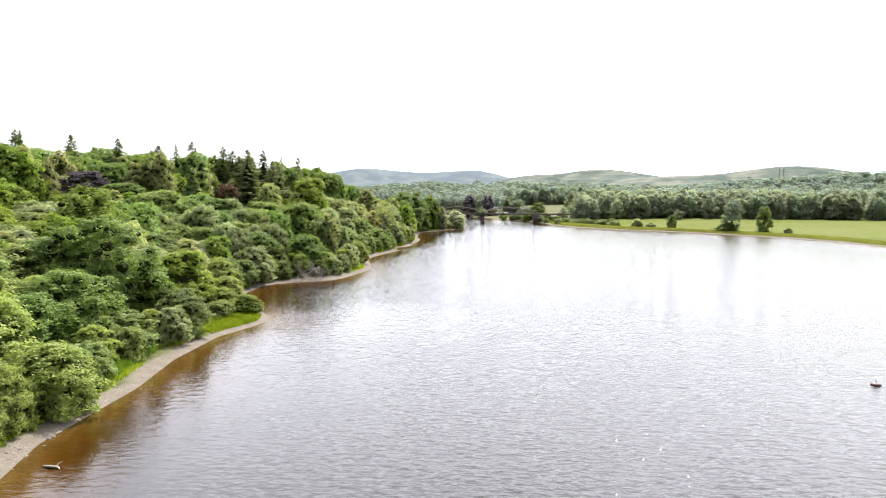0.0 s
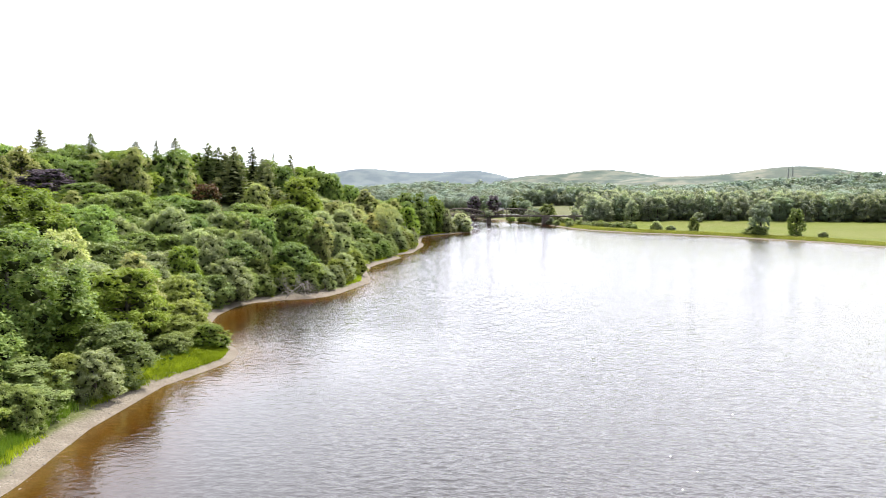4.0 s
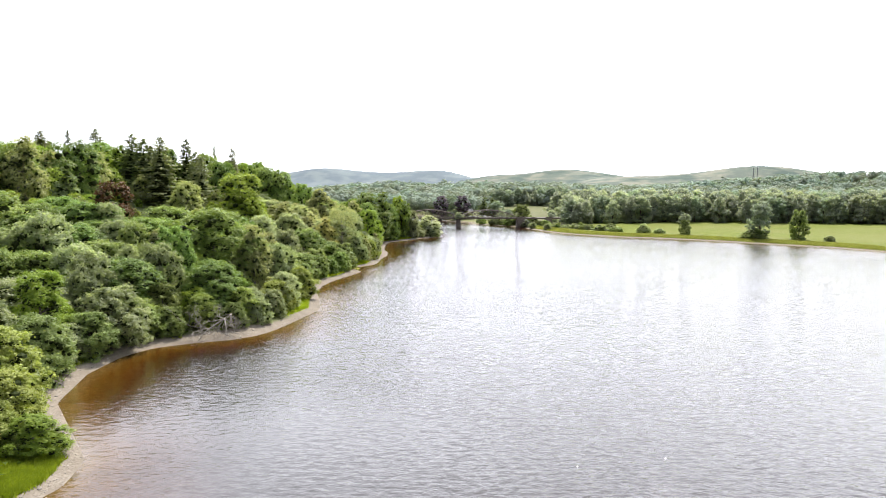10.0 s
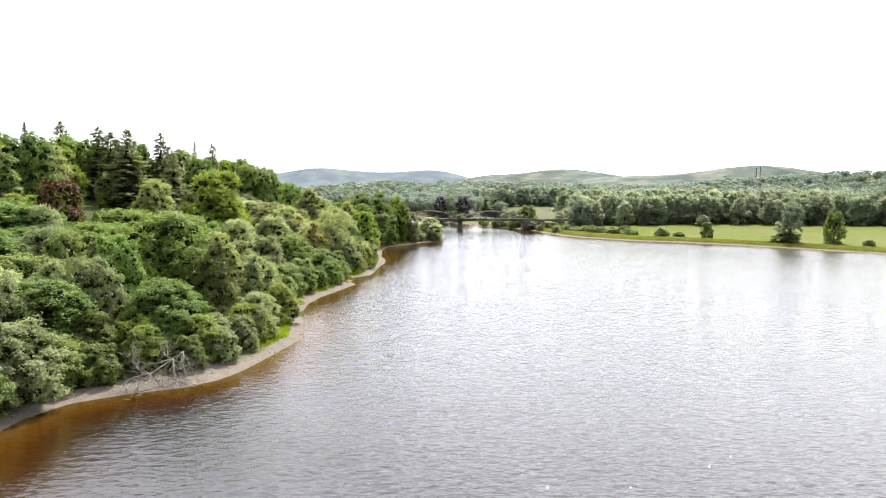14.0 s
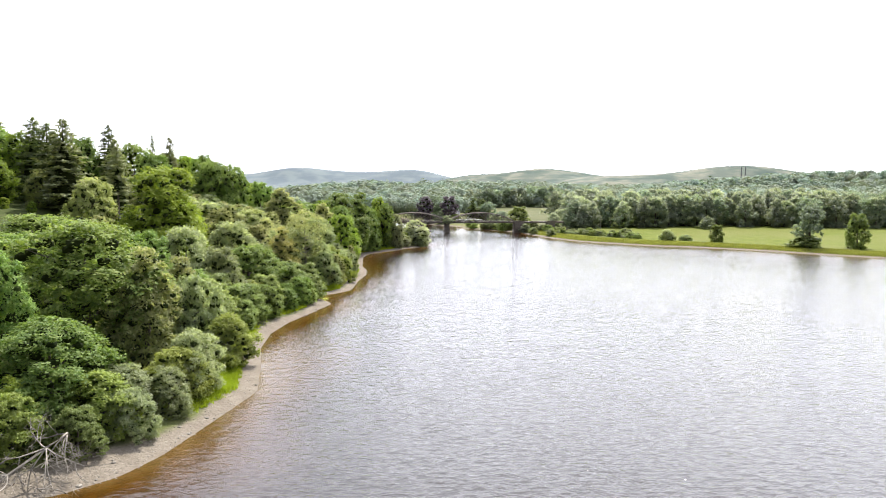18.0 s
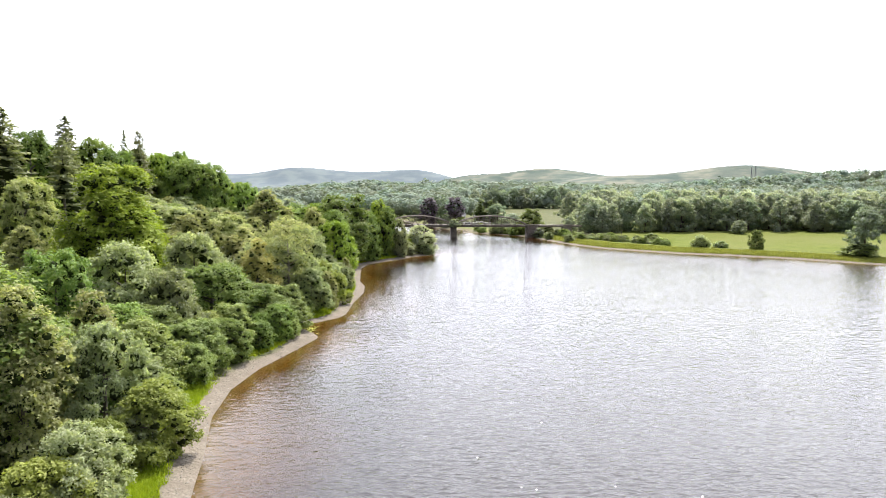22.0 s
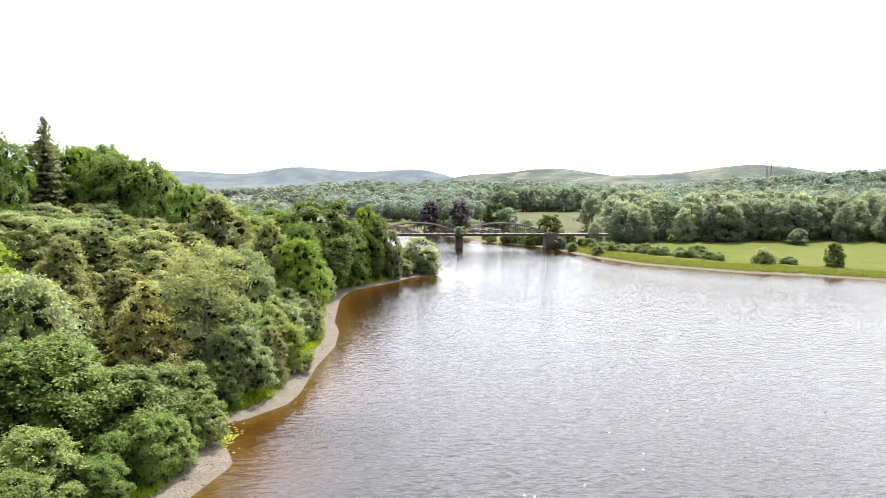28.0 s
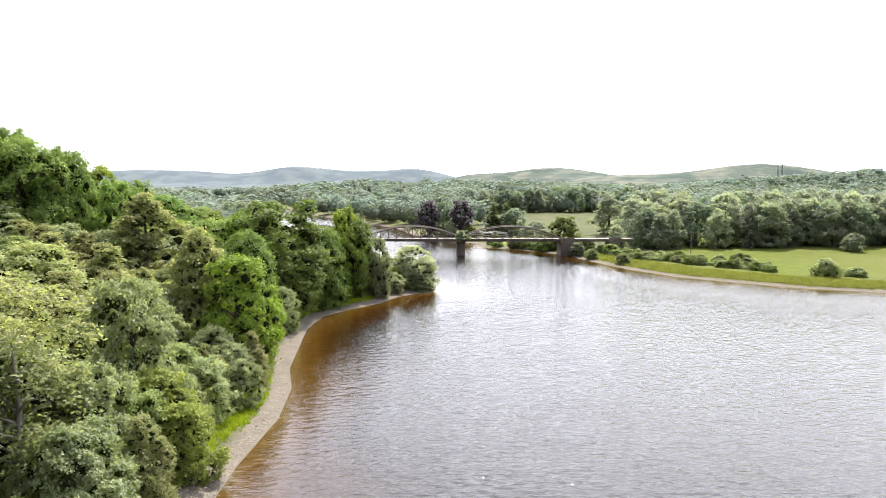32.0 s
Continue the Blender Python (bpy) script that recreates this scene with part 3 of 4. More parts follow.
broad_kind("snag", "tall thinly leaved birch tree with pale bare limbs showing", "sparse_birch_tree", 56, 1, M_BIRCH, 19, 4.6, 4.0, 75, 0.246, 6500, 0.3, ROUND, 0.6, 0.9, 16, twigs=8, core=0.05)
broad_kind("olive", "olive-brown weeping birch tree", "weeping_birch_tree", 58, 1, M_OLIVE, 15, 4.2, 0.5, 102, 0.246, 15000, 0.31, TALL, 2.2, 0.8, twigs=8)
broad_kind("alder", "mid-green alder tree with a bushy crown", "alder_tree", 60, 3, M_ALDER, 12, 5, 0.3, 85, 0.23, 18200, 0.34, DOME, 0.2, 0.65, twigs=7)
broad_kind("gold", "yellow-green willow tree leaning over the beach", "golden_willow_tree", 70, 2, M_GOLD, 9, 4.2, 0.2, 78, 0.238, 18200, 0.29, DOME, 0.5, 0.75, twigs=8)
broad_kind("pale", "pale mint-green whitebeam tree", "whitebeam_tree", 75, 2, M_PALE, 13, 5.5, 0.3, 88, 0.221, 19500, 0.35, DOME, 0.2, 0.6, twigs=7)
broad_kind("copper", "purple-leaved copper beech tree", "copper_beech_tree", 80, 1, M_COPPER, 16, 5.5, 0.4, 78, 0.246, 6000, 0.6)
broad_kind("rust", "rust-brown beech tree among green trees", "rust_beech_tree", 81, 1, M_RUST, 14, 5, 0.4, 78, 0.246, 5500, 0.55)
broad_kind("backoak", "green oak tree on the wooded slope", "slope_oak_tree", 83, 3, M_OAK, 18, 7, 0.8, 84, 0.28, 9500, 0.54, DOME, twigs=6)
broad_kind("backdark", "dense dark green tree on the wooded slope", "slope_sycamore_tree", 86, 3, M_DARK, 18, 6.5, 0.8, 84, 0.28, 9500, 0.54, twigs=6)
broad_kind("backlime", "light green tree on the wooded slope", "slope_lime_tree", 88, 2, M_LIME, 17, 6, 0.8, 84, 0.28, 9500, 0.54, DOME, twigs=6)
broad_kind("backbirch", "pale feathery birch tree on the wooded slope", "slope_birch_tree", 190, 2, M_BIRCH, 16, 4.8, 0.8, 65, 0.279, 8000, 0.45, TALL, 1.4, 0.8, twigs=6)
broad_kind("cypress", "narrow dark green cypress tree", "cypress_tree", 89, 1, M_SPRUCE, 18, 3, 0.3, 70, 0.42, 5500, 0.55, TALL, 0.3)
kind_of("spruce", "dark green spruce tree with drooping boughs", "tree", [proto(conifer("spruce_tree", 90 + i, M_SPRUCE, 26, 5.2, 1.5, 13, 0.7), 26, 4.4) for i in range(3)])
kind_of("fir", "grey-green fir tree with a broad layered crown", "tree", [proto(conifer("fir_tree", 95 + i, M_FIR, 26, 4.8, 2, 12, 0.7), 26, 4.1) for i in range(3)])
kind_of("spire", "slender spruce tree with a sharply pointed crown", "tree", [proto(conifer("pointed_spruce_tree", 92 + i, M_SPRUCE, 26, 5.0, 1.5, 13, 0.6, 0.85), 26, 4.4) for i in range(2)])
kind_of("pine", "tall pine tree with a long bare grey stem", "tree", [proto(conifer("pine_tree", 98, M_FIR, 26, 4.6, 12, 12, 0.7), 26, 4.4)])
broad_kind("shrub", "low rounded grey-green willow shrub on the bank", "willow_shrub", 100, 2, M_WILLOW, 4, 2.6, 0.1, 51, 0.262, 7800, 0.25, DOME, 0.3, 0.7, 3, "shrub")
broad_kind("greenshrub", "low rounded bright green shrub on the bank", "alder_shrub", 103, 2, M_ALDER, 4, 2.6, 0.1, 51, 0.262, 7800, 0.25, DOME, 0.3, 0.7, 3, "shrub")
broad_kind("farbroad", "green tree of the wood across the water, greyed by haze in its colour", "woodland_tree", 110, 3, M_FARWOOD, 16, 4.8, 0.3, 68, 0.271, 6500, 0.5, TALL, twigs=6)
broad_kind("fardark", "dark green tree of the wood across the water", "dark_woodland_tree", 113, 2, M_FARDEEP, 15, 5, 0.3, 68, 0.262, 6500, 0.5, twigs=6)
broad_kind("farpale", "pale silvery tree of the wood across the water, haze in its colour", "pale_woodland_tree", 116, 2, M_FARPALE, 14, 5, 0.3, 65, 0.271, 6500, 0.5, DOME, twigs=6)

rng = np.random.default_rng(7)
# the wooded bank: the trees that stand out, going north
stand(rng, [("gold", -41, 84, 8.5, 4.8), ("willow", -45.4, 97, 5.4, 3.7), ("dark", -53, 107, 14.7, 5.8), ("alder", -47.5, 110, 7.6, 5.2), ("dark", -58, 127, 21.9, 8.4), ("alder", -51.8, 134, 8.6, 4.5),
            ("alder", -43.6, 126, 8.9, 4.4), ("pale", -69, 158, 19.3, 5), ("lime", -88, 175, 26.9, 8.4), ("lime", -77, 143, 21.5, 5), ("lime", -63, 157, 12.4, 3.6), ("birch", -51, 148.5, 16, 4.8),
            ("gold", -47.5, 157.5, 10.9, 4.8), ("gold", -44, 151.5, 7.6, 3.8), ("lime", -37.9, 147, 4.6, 2.7), ("gold", -42.5, 146, 6.0, 3.2), ("greenshrub", -41.5, 141, 4.2, 2.5), ("dark", -60, 84, 19, 7), ("willow", -45, 70, 9, 4.2), ("lime", -74, 112, 23, 6.5)])
stand(rng, [("lime", -57.6, 184, 14.3, 4.3), ("alder", -52, 173, 9.4, 4.2), ("willow", -50.5, 191.5, 10.6, 4.8), ("alder", -51.5, 186, 7.6, 3.4), ("alder", -48.6, 197.5, 7.4, 2.8), ("willow", -56.5, 197.5, 15.4, 4.2),
            ("willow", -62.5, 206, 16.2, 5.4), ("willow", -57, 213, 15.2, 3.2), ("willow", -51.3, 214, 15.6, 3.9), ("dark", -53, 225, 18.6, 3.8), ("alder", -59, 221, 19.4, 4), ("willow", -66, 228, 19.5, 4.8),
            ("willow", -74, 215, 21.4, 5.6), ("alder", -90, 222, 25.6, 7.6), ("dark", -81, 188, 23, 6.5), ("willow", -81, 202, 19.4, 4.8), ("dark", -118, 255, 28, 6.8), ("willow", -73, 241, 22.6, 4.6)])
stand(rng, [("lime", -42.6, 209, 7.9, 2.9), ("alder", -48, 206.5, 9.0, 3.2), ("greenshrub", -39.5, 209, 5.4, 2.4), ("willow", -35.6, 218.5, 6.6, 3.4), ("gold", -31.2, 224, 7.2, 3), ("oak", -48.5, 240, 21.6, 9.2),
            ("birch", -39, 236, 18.0, 4.3), ("willow", -34.6, 242.5, 13.4, 4.0), ("birch", -38.8, 250, 15.4, 3.8), ("alder", -37, 259, 10.6, 4.2), ("dark", -50.5, 266, 18.6, 4.4), ("willow", -47.5, 281, 18, 5.8),
            ("willow", -40, 278, 14.2, 4.4), ("gold", -35, 280, 7.5, 3.7), ("willow", -44.2, 304, 17.8, 6.0), ("birch", -72.6, 300, 19.4, 3.2), ("alder", -32, 298, 9.4, 4.6), ("alder", -27.8, 302.5, 8.4, 3.8)])
stand(rng, [("lime", -63.5, 316, 31, 9.2), ("lime", -60.5, 312, 23, 7), ("snag", -29.6, 319, 20.6, 5.0), ("olive", -34, 311, 16.6, 4.2), ("willow", -28.4, 338, 17.2, 4.2), ("birch", -31, 369, 20.4, 4.8), ("birch", -34.5, 350, 16.5, 4.5),
            ("lime", -24.6, 365, 17.2, 4.8), ("gold", -24.3, 333, 9.3, 3.6), ("willow", -24.6, 317, 9.8, 3.7), ("gold", -20.8, 329.5, 7.2, 2.6), ("willow", -23.4, 355, 6.8, 3.0), ("willow", -22.8, 391, 8.6, 2.8),
            ("birch", -50, 400, 25, 7.2), ("pale", -53, 367, 18.6, 6.3), ("birch", -53, 331, 20, 4), ("pale", -84, 322, 28, 4.8), ("alder", -27, 345, 9.2, 3.6), ("willow", -27, 325, 12.2, 3.6)])
stand(rng, [("dark", -26, 407, 23.7, 8.8), ("oak", -26.4, 379, 19.6, 4.8), ("oak", -20, 416.5, 18.2, 6.0), ("lime", -14.8, 427, 21.6, 4.6), ("dark", -13.2, 428, 19, 4.2), ("silver", -7.4, 430.5, 14.4, 2.7),
            ("lime", -37, 421, 20.5, 5.2), ("silver", 0.5, 446, 11.2, 5.4), ("silver", -4.5, 437.5, 5.4, 2.6)])
stand(rng, [("copper", -147, 279, 32.6, 8.4), ("cypress", -103, 281, 33.5, 3), ("rust", -87, 272, 27.5, 4.4), ("oak", -77, 407, 35.5, 8),
            ("oak", -70, 412, 34, 6), ("dark", -81, 413, 38, 4.4), ("lime", -88, 410, 37.4, 4.2), ("dark", -60, 412, 27.5, 4.4), ("dark", -88, 424, 37.5, 8), ("oak", -95, 408, 38, 8)])
stand(rng, [("lime", -76, 440, 31, 7), ("oak", -70, 446, 27.5, 6.5), ("dark", -66, 456, 24, 6), ("oak", -82, 432, 34, 7), ("alder", -60, 462, 20, 6), ("shrub", -10, 432, 4.5, 2.6), ("shrub", 3, 441, 4, 2.4), ("pale", -45, 353, 14.5, 4.6)])
stand(rng, [("dark", -112, 379, 42, 6), ("oak", -97, 386, 40.5, 6), ("lime", -128, 374, 43, 6), ("dark", -86, 374, 36.5, 5.5), ("backdark", -140, 381, 45, 6),
            ("backoak", -160, 374, 46, 6.5), ("backdark", -178, 362, 46, 6.5), ("backoak", -192, 374, 48, 7), ("oak", -152, 352, 43, 6), ("dark", -133, 352, 41, 5.5)])
# the tall conifers along the crest
stand(rng, [("spruce", -164, 341, 50, 5.4), ("spire", -144, 362, 48.5, 6), ("fir", -146, 346, 47, 5.6), ("fir", -150, 398, 52, 6.2), ("spruce", -122, 370, 47.5, 6.4),
            ("spruce", -115, 364, 45.5, 6.2), ("spruce", -105, 385, 46.5, 5.4), ("fir", -89, 398, 43.5, 4.4), ("spire", -206, 330, 53, 6.2), ("spruce", -215, 340, 54, 6.4),
            ("fir", -190, 345, 52, 6), ("fir", -101, 345, 45, 6.4), ("pine", -83, 337, 37, 4.4), ("fir", -92, 358, 40, 5), ("spruce", -108, 354, 42, 6.4), ("spire", -110, 440, 47, 4.4)])


# glades before the trees that stand out
CLEAR = [(-38, 147, 7.7), (-42, 226, 10.5), (-50, 232, 8), (-37, 200, 6.5), (-59, 303, 8), (-47, 153, 5), (-42, 114, 5), (-51, 112, 7), (-56, 133, 6), (-45, 135, 5), (-24, 394, 9), (-17, 404, 6), (-140, 268, 9), (-81, 262, 6.5), (-28.6, 232, 3.6), (-33.4, 261.5, 3.8), (-33.6, 255, 3.2), (-23.2, 361, 3.8), (-22.6, 312, 3)]


def free(x, y, gap):
    return all((x - a) ** 2 + (y - b) ** 2 > c * c for a, b, c in CLEAR) and all((x - a) ** 2 + (y - b) ** 2 > (gap + 0.48 * w) ** 2 for a, b, w in TAKEN)


def fill(seed, n, x0, x1, y0, y1, gap, near, far, pick, tall, ok=lambda x, y: True, spread=1.0):
    """More trees between the placed ones, near to far metres from the shore."""
    r = np.random.default_rng(seed)
    px, py = r.uniform(x0, x1, n * 40), r.uniform(y0, y1, n * 40)
    ds = shore_distance(px, py)
    made = 0
    for x, y, d in zip(px.tolist(), py.tolist(), ds.tolist()):
        if near < d < far and ok(x, y) and free(x, y, gap):
            room = 10 + 0.23 * d - ground_at(x, y) if x < 8 and y < 450 and d < 95 else 99
            room = min(room, 25 - ground_at(x, y)) if -152 < x < -100 and 205 < y < 286 else room
            room = min(room, (13.5 if y < 338 else 20) - ground_at(x, y)) if -118 < x < -48 and 276 < y < 345 else room
            key = pick[r.integers(len(pick))]
            if x < 8 and d < 65 and 262 < y < 314:
                key = ("alder", "dark", "alder", "oak", "dark")[r.integers(5)]
            elif x < 8 and 9 < d < 60 and 196 < y < 262:
                key = ("dark", "oak", "alder", "dark", "birch")[r.integers(5)]
            elif x < 8 and d < 40 and y < 118:
                key = ("alder", "dark", "alder", "gold", "alder")[r.integers(5)]
            elif x < 8 and d < 60 and 314 < y < 398:
                key = ("willow", "birch", "pale", "birch", "alder", "willow")[r.integers(6)]
            plant(key, x, y, max(3.0, min(r.uniform(*tall), room * r.uniform(0.85, 1.1))), r, spread=spread)
            made += 1
            if made >= n:
                return


bank = lambda x, y: x < 8 and y < 462
fill(1, 100, -60, 8, 48, 458, 1.5, 4.4, 10, ("willow", "alder", "gold", "alder", "willow"), (4.5, 8.0), bank)
fill(2, 75, -80, 5, 45, 462, 3.0, 10, 28, ("willow", "birch", "alder", "birch", "lime", "willow", "dark", "birch"), (8.5, 13.5), bank, 1.25)
fill(3, 150, -110, 0, 45, 475, 3.0, 28, 62, ("willow", "alder", "lime", "birch", "willow", "oak", "birch", "dark"), (10.5, 14.5), lambda x, y: x < 0, 1.35)
fill(4, 290, -260, -40, 60, 500, 2.8, 55, 180, ("backoak", "backdark", "backlime", "backlime", "backbirch"), (15, 22), lambda x, y: x < -40)
fill(5, 9, -260, -100, 60, 420, 4.0, 90, 210, ("spruce", "fir"), (20, 24))
# the neck of land behind the last point
fill(6, 60, -220, -25, 452, 580, 3.2, 5, 150, ("backdark", "backoak", "backlime", "backbirch"), (12, 17), lambda x, y: y > 445)

# ---- across the water ----
stand(rng, [("fardark", 167, 424, 19.5, 5), ("alder", 163, 421, 6, 5), ("alder", 183, 417, 15.5, 3.8), ("alder", 138.7, 450, 9.2, 2.7), ("farpale", 160, 508, 10.2, 3.4),
            ("shrub", 119, 459, 6.5, 3.2), ("shrub", 128, 458, 4, 2.4), ("shrub", 192, 405, 4, 2), ("shrub", 72, 497, 4, 2.4), ("farpale", 63, 525, 5.2, 2.8), ("alder", 63.5, 549, 14, 5.4)])
stand(rng, [("copper", 25.5, 613, 19, 5.6), ("copper", 9.5, 617, 18.6, 5.6), ("fardark", 17.5, 622, 18.5, 4), ("cypress", 43, 622, 17.5, 3.4), ("cypress", 50, 620, 17, 4),
            ("fardark", 53, 612, 15, 5), ("greenshrub", 30, 611, 7, 3.5), ("farpale", 20, 606, 9, 3)])
stand(rng, [("shrub", 48, 556, 5, 3), ("greenshrub", 54, 545, 5.5, 3), ("farpale", 52, 572, 9, 4), ("fardark", 58, 585, 10, 4.5),
            ("shrub", 70, 536, 6, 3), ("greenshrub", 75, 522, 5, 2.6), ("farpale", 82, 538, 11, 4), ("shrub", 66, 514, 4, 2.2)])
# scrub on the bank under the bridge and a tall dark edge of wood behind the fields
r2 = np.random.default_rng(11)
for k in range(30):
    a = r2.uniform()
    x = 27 + 34 * a + r2.uniform(1.5, 9)
    y = 572 - 42 * a + r2.uniform(-2, 7)
    if ground_at(x, y) > 0.3:
        plant(("greenshrub", "shrub", "greenshrub")[r2.integers(3)], x, y, r2.uniform(2.0, 5.0), r2, r2.uniform(1.8, 3.4))
for x in np.arange(58, 176, 8.5).tolist():
    plant(("fardark", "fardark", "farbroad")[r2.integers(3)], x + r2.uniform(-2, 2), 792 + r2.uniform(-4, 14), r2.uniform(16, 21), r2, r2.uniform(6.0, 8.0))
for x in np.arange(-110, -2, 8.0).tolist():
    y = 668 - 0.25 * (x + 110) + r2.uniform(-6, 6)
    if ground_at(x, y) > 0.8:
        plant(("fardark", "farbroad", "farpale")[r2.integers(3)], x, y, r2.uniform(13, 18), r2, r2.uniform(5.0, 7.0))
r2 = np.random.default_rng(12)
for x, y in zip(r2.uniform(72, 112, 75).tolist(), r2.uniform(0, 1, 75).tolist()):
    yy = 474 + (104 - x) * 1.15 + 24 * y
    plant(("shrub", "shrub", "greenshrub", "shrub")[r2.integers(4)], x, yy, r2.uniform(1.0, 3.4), r2, r2.uniform(1.2, 2.6))
fill(11, 80, 94, 420, 440, 575, 1.6, 20, 300, ("farbroad", "fardark", "farpale", "farbroad"), (14, 19), lambda x, y: 566 - 0.3 * x < y < 582 - 0.3 * x)
fill(12, 130, 96, 520, 430, 640, 2.6, 20, 300, ("farbroad", "fardark", "farbroad", "farpale"), (17, 21), lambda x, y: 580 - 0.3 * x < y < 640 - 0.3 * x)


def far_wood(name, seed, mat, px, py, tall, wide, sprays, label):
    """Distant trees, each a heart, six boughs and their sprays, as one stuff."""
    r = np.random.default_rng(seed)
    n, boughs = len(px), 6
    base = np.stack([px, py, height(px, py) + tall * 0.5], 1)
    size = np.stack([wide, wide, tall * 0.5], 1)
    q = unit(r.normal(size=(n * boughs, 3)) + [0, -0.15, 0.5]).reshape(n, boughs, 3)
    knot = (base[:, None] + q * size[:, None] * r.uniform(0.5, 0.72, (n, boughs, 1))).reshape(-1, 3)
    reach = (wide[:, None] * r.uniform(0.34, 0.56, (n, boughs))).reshape(-1)
    d = unit(r.normal(size=(n * boughs * sprays, 3)) + [0, -0.1, 0.45])
    p = np.repeat(knot, sprays, 0) + d * np.repeat(reach, sprays)[:, None] * r.uniform(0.6, 1.1, (len(d), 1)) * [1, 1, 0.85]
    whole = unit((p - np.repeat(base, boughs * sprays, 0)) / np.repeat(size, boughs * sprays, 0))
    nn = unit(d * 0.35 + whole * 0.55 + [0, 0, 0.3] + r.normal(size=d.shape) * 0.1)
    span = np.repeat(reach * 0.5, sprays)[:, None]
    v, f = cards(p, nn, r, span, span * 0.75, 0.0)
    ball(r, np.zeros(3), 1)
    hv = (base[:, None] - [0, 0, 1.4] + ICO[0][None] * size[:, None] * 0.6 * r.uniform(0.8, 1.1, (n, len(ICO[0]), 1))).reshape(-1, 3)
    hf = (ICO[1][None] + (np.arange(n) * len(ICO[0]))[:, None, None]).reshape(-1, 3) + len(v)
    ob = new(name, mesh_of(name, np.concatenate([v, hv]), np.concatenate([f, hf]), mat))
    tone = r.uniform(size=n)
    a = ob.data.attributes.new("tone", "FLOAT", "POINT")
    a.data.foreach_set("value", np.concatenate([np.repeat(tone, 3 * boughs * sprays), np.repeat(tone, len(ICO[0]))]).astype(np.float32))
    return tagged(ob, label, "woodland", kind="stuff")


r3 = np.random.default_rng(21)
spots = []
yy = 575.0
while yy < 1650:
    gap = max(15.0, yy / 42)
    for xx in np.arange(-0.5 * (yy - 250) - 60, 0.72 * yy + 60, gap):
        spots.append((xx + r3.uniform(-0.45, 0.45) * gap, yy + r3.uniform(-0.45, 0.45) * gap, gap))
    yy += gap * 0.85
spots = np.array(spots)
sd = shore_distance(spots[:, 0], spots[:, 1])
sx, sy = spots[:, 0], spots[:, 1]
pasture = (sx > 48) & (sx < 100 + 0.3 * (sy - 560)) & (sx < 150) & (sy < 790) & (sy > 560)
strip = (sx > -5) & (sx < 60) & (sy < 665)
fields = (sy > 830) & (wobble(sx, sy, 0.011) > 0.5) & (sx < 380)
keep = (sd > 1.5) & ~pasture & ~strip & ~fields & ~((sx > 60) & (sy < 640 - 0.3 * sx) & (sx < 520)) & ~((sx > 60) & (sy < 640) & (sx < 120))
spots = spots[keep]
lot = r3.uniform(size=len(spots)) + 0.25 * wobble(spots[:, 0], spots[:, 1], 0.03)
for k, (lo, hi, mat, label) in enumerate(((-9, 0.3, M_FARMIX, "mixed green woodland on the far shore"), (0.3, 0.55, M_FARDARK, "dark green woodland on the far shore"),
                                           (0.55, 0.8, M_FARGREY, "grey-green willow woodland on the far shore, haze in its colour"), (0.8, 9, M_FAROLIVE, "olive-green woodland on the far shore"))):
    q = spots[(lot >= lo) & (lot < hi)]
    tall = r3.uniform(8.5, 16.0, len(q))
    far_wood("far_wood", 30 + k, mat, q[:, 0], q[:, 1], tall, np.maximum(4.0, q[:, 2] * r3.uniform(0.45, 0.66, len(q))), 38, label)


q = np.stack([r3.uniform(470, 900, 60), r3.uniform(1330, 1450, 60)], 1)
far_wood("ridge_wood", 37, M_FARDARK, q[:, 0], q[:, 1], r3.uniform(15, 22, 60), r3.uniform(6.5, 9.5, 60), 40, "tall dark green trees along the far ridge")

# ---- the viaduct ----
def bar(a, b, w, h):
    """A beam from a to b, w wide across and h high."""
    a, b = Vector(a), Vector(b)
    d = (b - a).normalized()
    side = d.cross(Vector((0, 1, 0))) if abs(d.y) < 0.9 else Vector((0, 0, 1))
    side.normalize()
    up = d.cross(side)
    v = [q + side * s * h / 2 + up * t * w / 2 for q in (a, b) for s, t in ((-1, -1), (1, -1), (1, 1), (-1, 1))]
    f = [(0, 1, 5, 4), (1, 2, 6, 5), (2, 3, 7, 6), (3, 0, 4, 7), (3, 2, 1, 0), (4, 5, 6, 7)]
    return np.array([tuple(q) for q in v]), np.array(f)


def joined(pieces):
    vs, fs, base = [], [], 0
    for v, f in pieces:
        vs.append(v)
        fs.append(f + base)
        base += len(v)
    return np.concatenate(vs), np.concatenate(fs)


def block(x0, x1, y0, y1, z0, z1, batter=0.0):
    """A dressed block, wider at its foot by batter."""
    v = [(x0 - batter, y0 - batter, z0), (x1 + batter, y0 - batter, z0), (x1 + batter, y1 + batter, z0), (x0 - batter, y1 + batter, z0),
         (x0, y0, z1), (x1, y0, z1), (x1, y1, z1), (x0, y1, z1)]
    return np.array(v, float), np.array([(0, 1, 5, 4), (1, 2, 6, 5), (2, 3, 7, 6), (3, 0, 4, 7), (3, 2, 1, 0), (4, 5, 6, 7)])


viaduct = tagged(new("railway_viaduct"), "disused iron bowstring railway viaduct on stone piers across the loch", "bridge")
VY, DECK, RISE, PANELS = 531.0, 6.4, 4.7, 12
part_of("deck", mesh_of("deck", *joined([block(-56, 86, VY - 2.6, VY + 2.6, DECK - 0.5, DECK), block(-56, 86, VY - 2.9, VY - 2.6, DECK - 0.9, DECK + 0.15), block(-56, 86, VY + 2.6, VY + 2.9, DECK - 0.9, DECK + 0.15)]), M_IRON), viaduct)
